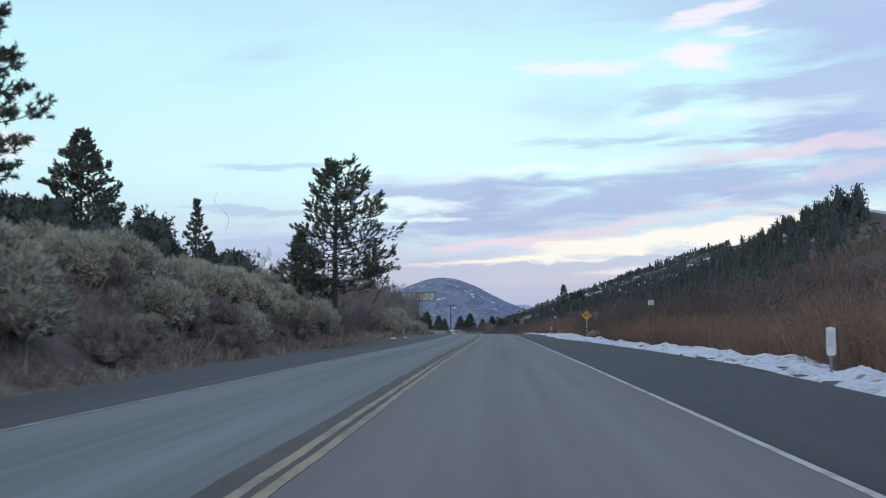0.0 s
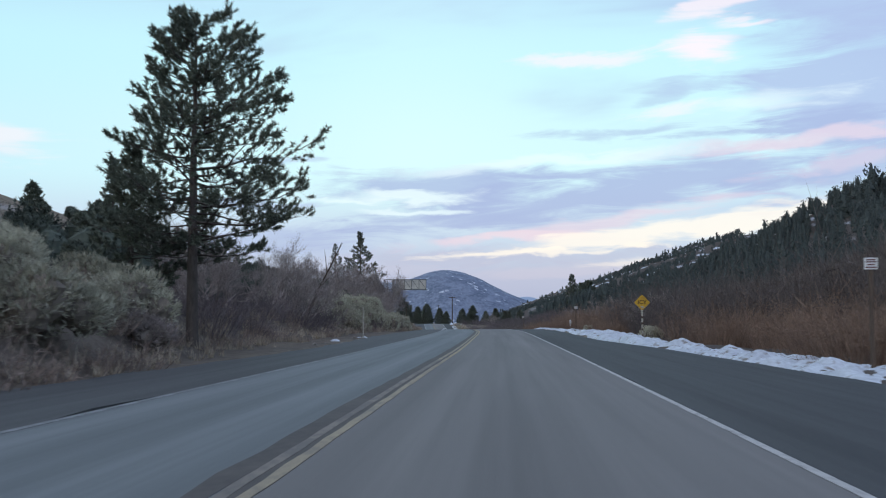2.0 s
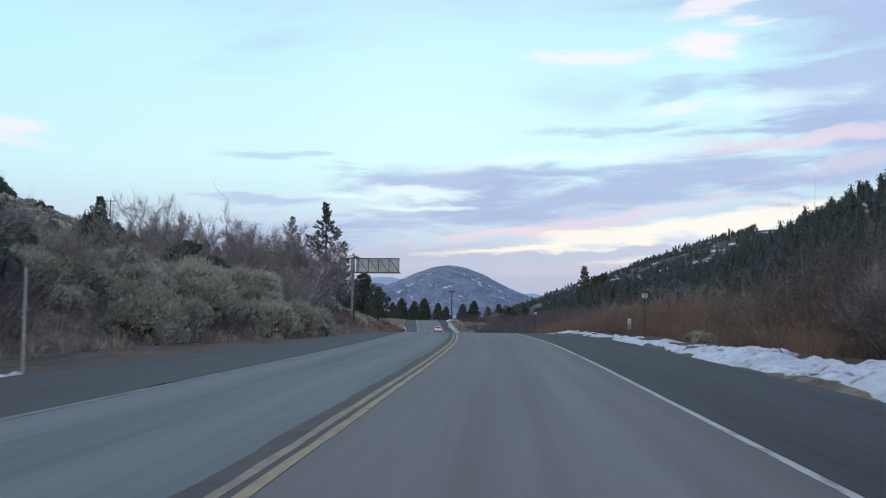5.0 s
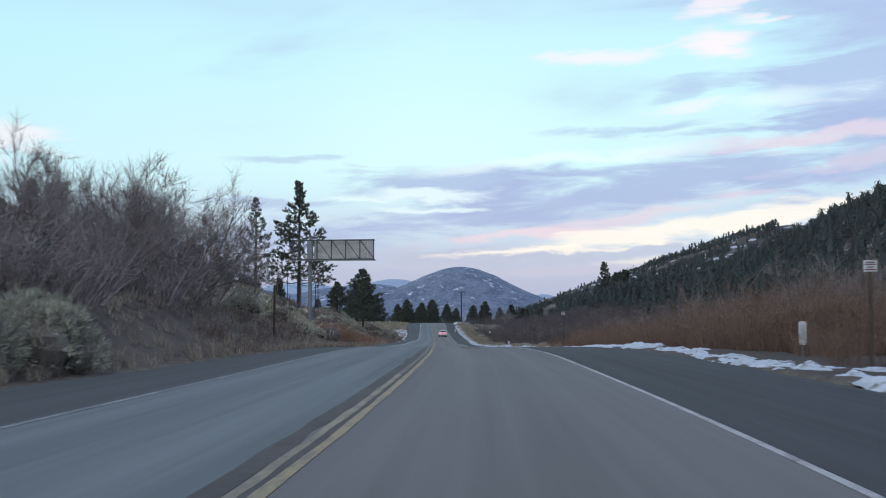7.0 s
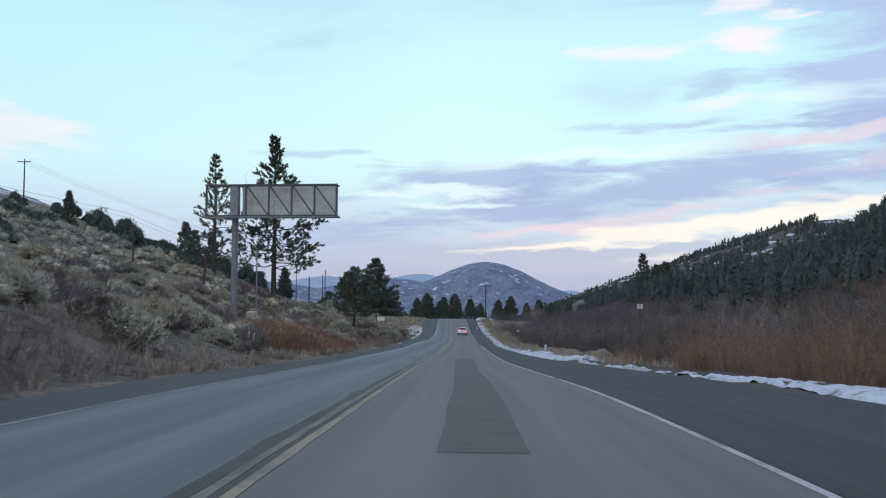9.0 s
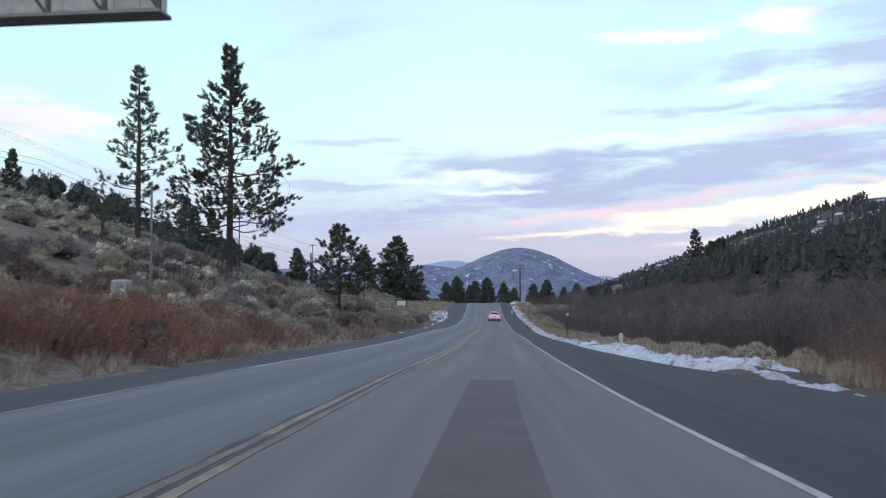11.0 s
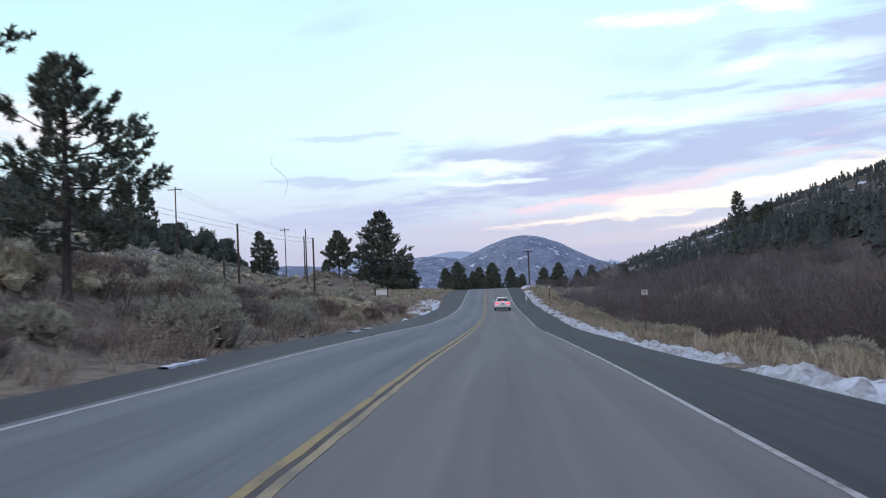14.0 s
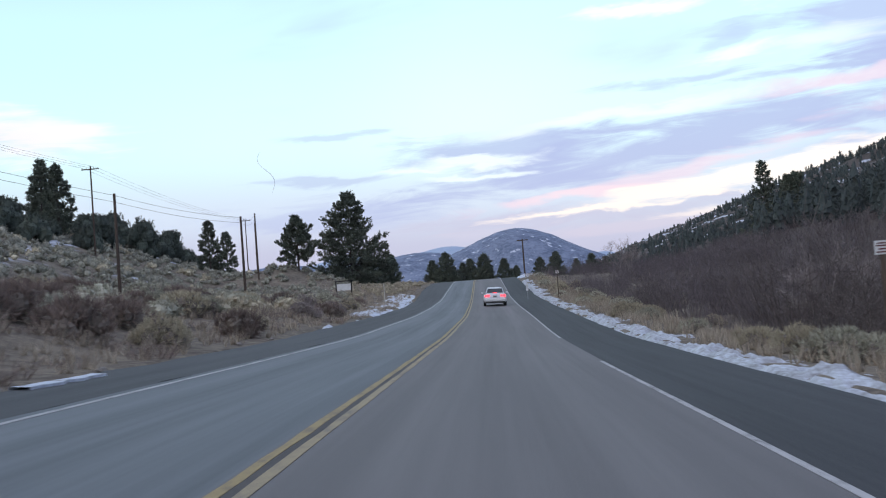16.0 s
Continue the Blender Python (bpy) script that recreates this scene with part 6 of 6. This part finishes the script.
# ---- the car ahead ----
def sedan(x, y, turn, pitch):
    z = float(road_z(x - xc(y), y))
    e = new("car")
    e.matrix_basis = pose(x, y, z, pitch, -math.degrees(math.atan(float(tilt(y)))) * -1, turn)
    L, W = 4.7, 1.78
    # stations along the body: y, half width, sill, shoulder height
    st = [(-2.35, 0.70, 0.42, 0.62), (-2.28, 0.82, 0.30, 0.90), (-2.05, 0.87, 0.26, 1.00), (-1.4, 0.89, 0.24, 0.99), (-0.5, 0.89, 0.22, 0.95), (0.6, 0.89, 0.22, 0.94), (1.3, 0.87, 0.24, 0.86), (2.0, 0.82, 0.28, 0.76), (2.3, 0.66, 0.36, 0.60)]
    prof = [(-0.86, 0.0), (-1.0, 0.18), (-1.0, 0.62), (-0.93, 0.90), (-0.70, 1.0), (0.70, 1.0), (0.93, 0.90), (1.0, 0.62), (1.0, 0.18), (0.86, 0.0)]
    v = np.array([[hw * px, yy, lo + (hi - lo) * pz] for yy, hw, lo, hi in st for px, pz in prof])
    n = len(prof)
    f = [(i * n + j, i * n + (j + 1) % n, (i + 1) * n + (j + 1) % n, (i + 1) * n + j) for i in range(len(st) - 1) for j in range(n)]
    f += [tuple(range(n)), tuple(reversed(range((len(st) - 1) * n, len(st) * n)))]
    body = part("body", mesh_np("body", v, f, M_SILVER, smooth=True), None, e, "silver painted body")
    cs = [(-1.75, 0.70, 0.97, 1.00), (-1.15, 0.64, 0.96, 1.34), (-0.6, 0.62, 0.95, 1.43), (0.1, 0.62, 0.95, 1.44), (0.6, 0.63, 0.94, 1.36), (1.35, 0.70, 0.86, 0.90)]
    cp = [(-1.12, 0.0), (-1.0, 0.72), (-0.86, 0.95), (-0.5, 1.0), (0.5, 1.0), (0.86, 0.95), (1.0, 0.72), (1.12, 0.0)]
    v = np.array([[hw * px, yy, lo + (hi - lo) * pz] for yy, hw, lo, hi in cs for px, pz in cp])
    n = len(cp)
    f = [(i * n + j, i * n + (j + 1) % n, (i + 1) * n + (j + 1) % n, (i + 1) * n + j) for i in range(len(cs) - 1) for j in range(n)]
    f += [tuple(range(n)), tuple(reversed(range((len(cs) - 1) * n, len(cs) * n)))]
    part("cabin", mesh_np("cabin", v, f, M_SILVER, smooth=True), None, e, "silver roof and pillars")

    def pane(name, pts, label):
        a, b, c, d = (Vector(q) for q in pts)
        nrm = (b - a).cross(d - a).normalized() * 0.012
        vv = [a + nrm, b + nrm, c + nrm, d + nrm, a - nrm, b - nrm, c - nrm, d - nrm]
        ff = [(0, 1, 2, 3), (7, 6, 5, 4), (0, 4, 5, 1), (1, 5, 6, 2), (2, 6, 7, 3), (3, 7, 4, 0)]
        return part(name, mesh_np(name, [tuple(q) for q in vv], ff, M_GLASS), None, e, label)

    pane("rear_window", ((-0.62, -1.70, 1.04), (0.62, -1.70, 1.04), (0.54, -1.20, 1.335), (-0.54, -1.20, 1.335)), "dark rear window")
    pane("windscreen", ((0.60, 1.26, 0.95), (-0.60, 1.26, 0.95), (-0.52, 0.66, 1.355), (0.52, 0.66, 1.355)), "dark windscreen")
    for s in (-1, 1):
        pane("side_window", ((s * 0.745, -1.1, 1.0), (s * 0.745, 0.9, 0.98), (s * 0.645, 0.5, 1.31), (s * 0.645, -1.0, 1.31)), "dark side window")
        tl = box_bm(0.40, 0.16, 0.19, s * 0.60, -2.24, 0.80, 0.03)
        part("tail_light", tl, M_TAIL, e, "lit red tail light")
        part("mirror", box_bm(0.16, 0.10, 0.12, s * 0.98, 0.72, 0.99, 0.03), M_SILVER, e)
        part("exhaust", rod_bm((s * 0.5, -2.36, 0.32), (s * 0.5, -2.2, 0.32), 0.035, 0.035, 10), M_STEEL, e)
        for yy in (-1.38, 1.42):
            w = part("wheel", rod_bm((s * 0.70, yy, 0.32), (s * 0.885, yy, 0.32), 0.32, 0.32, 24), M_RUBBER, e, "black tyre")
            part("rim", rod_bm((s * 0.80, yy, 0.32), (s * 0.895, yy, 0.32), 0.21, 0.2, 16), M_STEEL, w, "grey wheel rim")
    part("bumper", box_bm(1.66, 0.22, 0.26, 0, -2.28, 0.50, 0.07), M_SILVER, e, "silver rear bumper")
    part("lower_valance", box_bm(1.5, 0.12, 0.14, 0, -2.26, 0.31, 0.03), M_PLASTIC, e, "dark lower valance")
    part("number_plate", box_bm(0.31, 0.015, 0.16, 0, -2.345, 0.76, 0.01), M_PLATE, e, "pale number plate")
    part("plate_bar", box_bm(0.24, 0.006, 0.06, 0, -2.356, 0.76), M_PLASTIC, e, "dark illegible bar")
    part("brake_light", box_bm(0.30, 0.03, 0.03, 0, -1.72, 1.03, 0.005), M_TAIL, e, "lit high brake light")
    return tagged(e, "silver four-door sedan with lit red tail lights on the road", "car")


sedan(float(xc(336.0)) + 2.0, 336.0, 5.0, 0.6)

# ---- stones and litter on the verge ----
rngs = np.random.default_rng(77)


def stone(x, y, s):
    bm = bmesh.new()
    bmesh.ops.create_icosphere(bm, subdivisions=2, radius=s)
    for v in bm.verts:
        v.co *= 0.75 + 0.5 * noise.noise(v.co * (1.6 / s) + Vector((x, y, 0)))
        v.co.z *= 0.6
    me = bpy.data.meshes.new("stone")
    bm.to_mesh(me)
    bm.free()
    me.materials.append(M_STONE)
    ob = new("stone", me)
    ob.matrix_basis = pose(x, y, put_z(x, y) + s * 0.15, 0, 0, x * 99 % 360)
    tagged(ob, "pale rough stone lying on the verge", "stone", "stones on the verge")


for i in range(26):
    y = rngs.uniform(60, 320)
    stone(float(xc(y) - edge_l(y) - rngs.uniform(0.2, 1.8)), y, rngs.uniform(0.06, 0.16))
for i in range(16):
    y = rngs.uniform(322, 375)
    stone(float(xc(y) - edge_l(y) - rngs.uniform(0.8, 5.0)), y, rngs.uniform(0.12, 0.32))

# ---- a wisp of dark vapour trail hanging in the sky ----
t_ = np.linspace(0, 1, 70)
trail = np.stack([-655 + 26 * t_ - 14 * np.sin(t_ * 7) * (1 - 0.4 * t_), np.full(70, 2400.0), 318 - 96 * t_], 1)
v_, f_ = tube(trail, 0.7 * np.sin(math.pi * (0.08 + 0.84 * t_)), 6)
tagged(new("vapour_trail", mesh_np("vapour_trail", v_, f_, material("thin_grey_vapour", (0.82, 0.90, 0.97), 1.0, dark=(0.72, 0.82, 0.92), scale=0.02, fine=0.2), smooth=True)), "thin crooked grey wisp of vapour in the sky", "vapour trail", kind="structure")
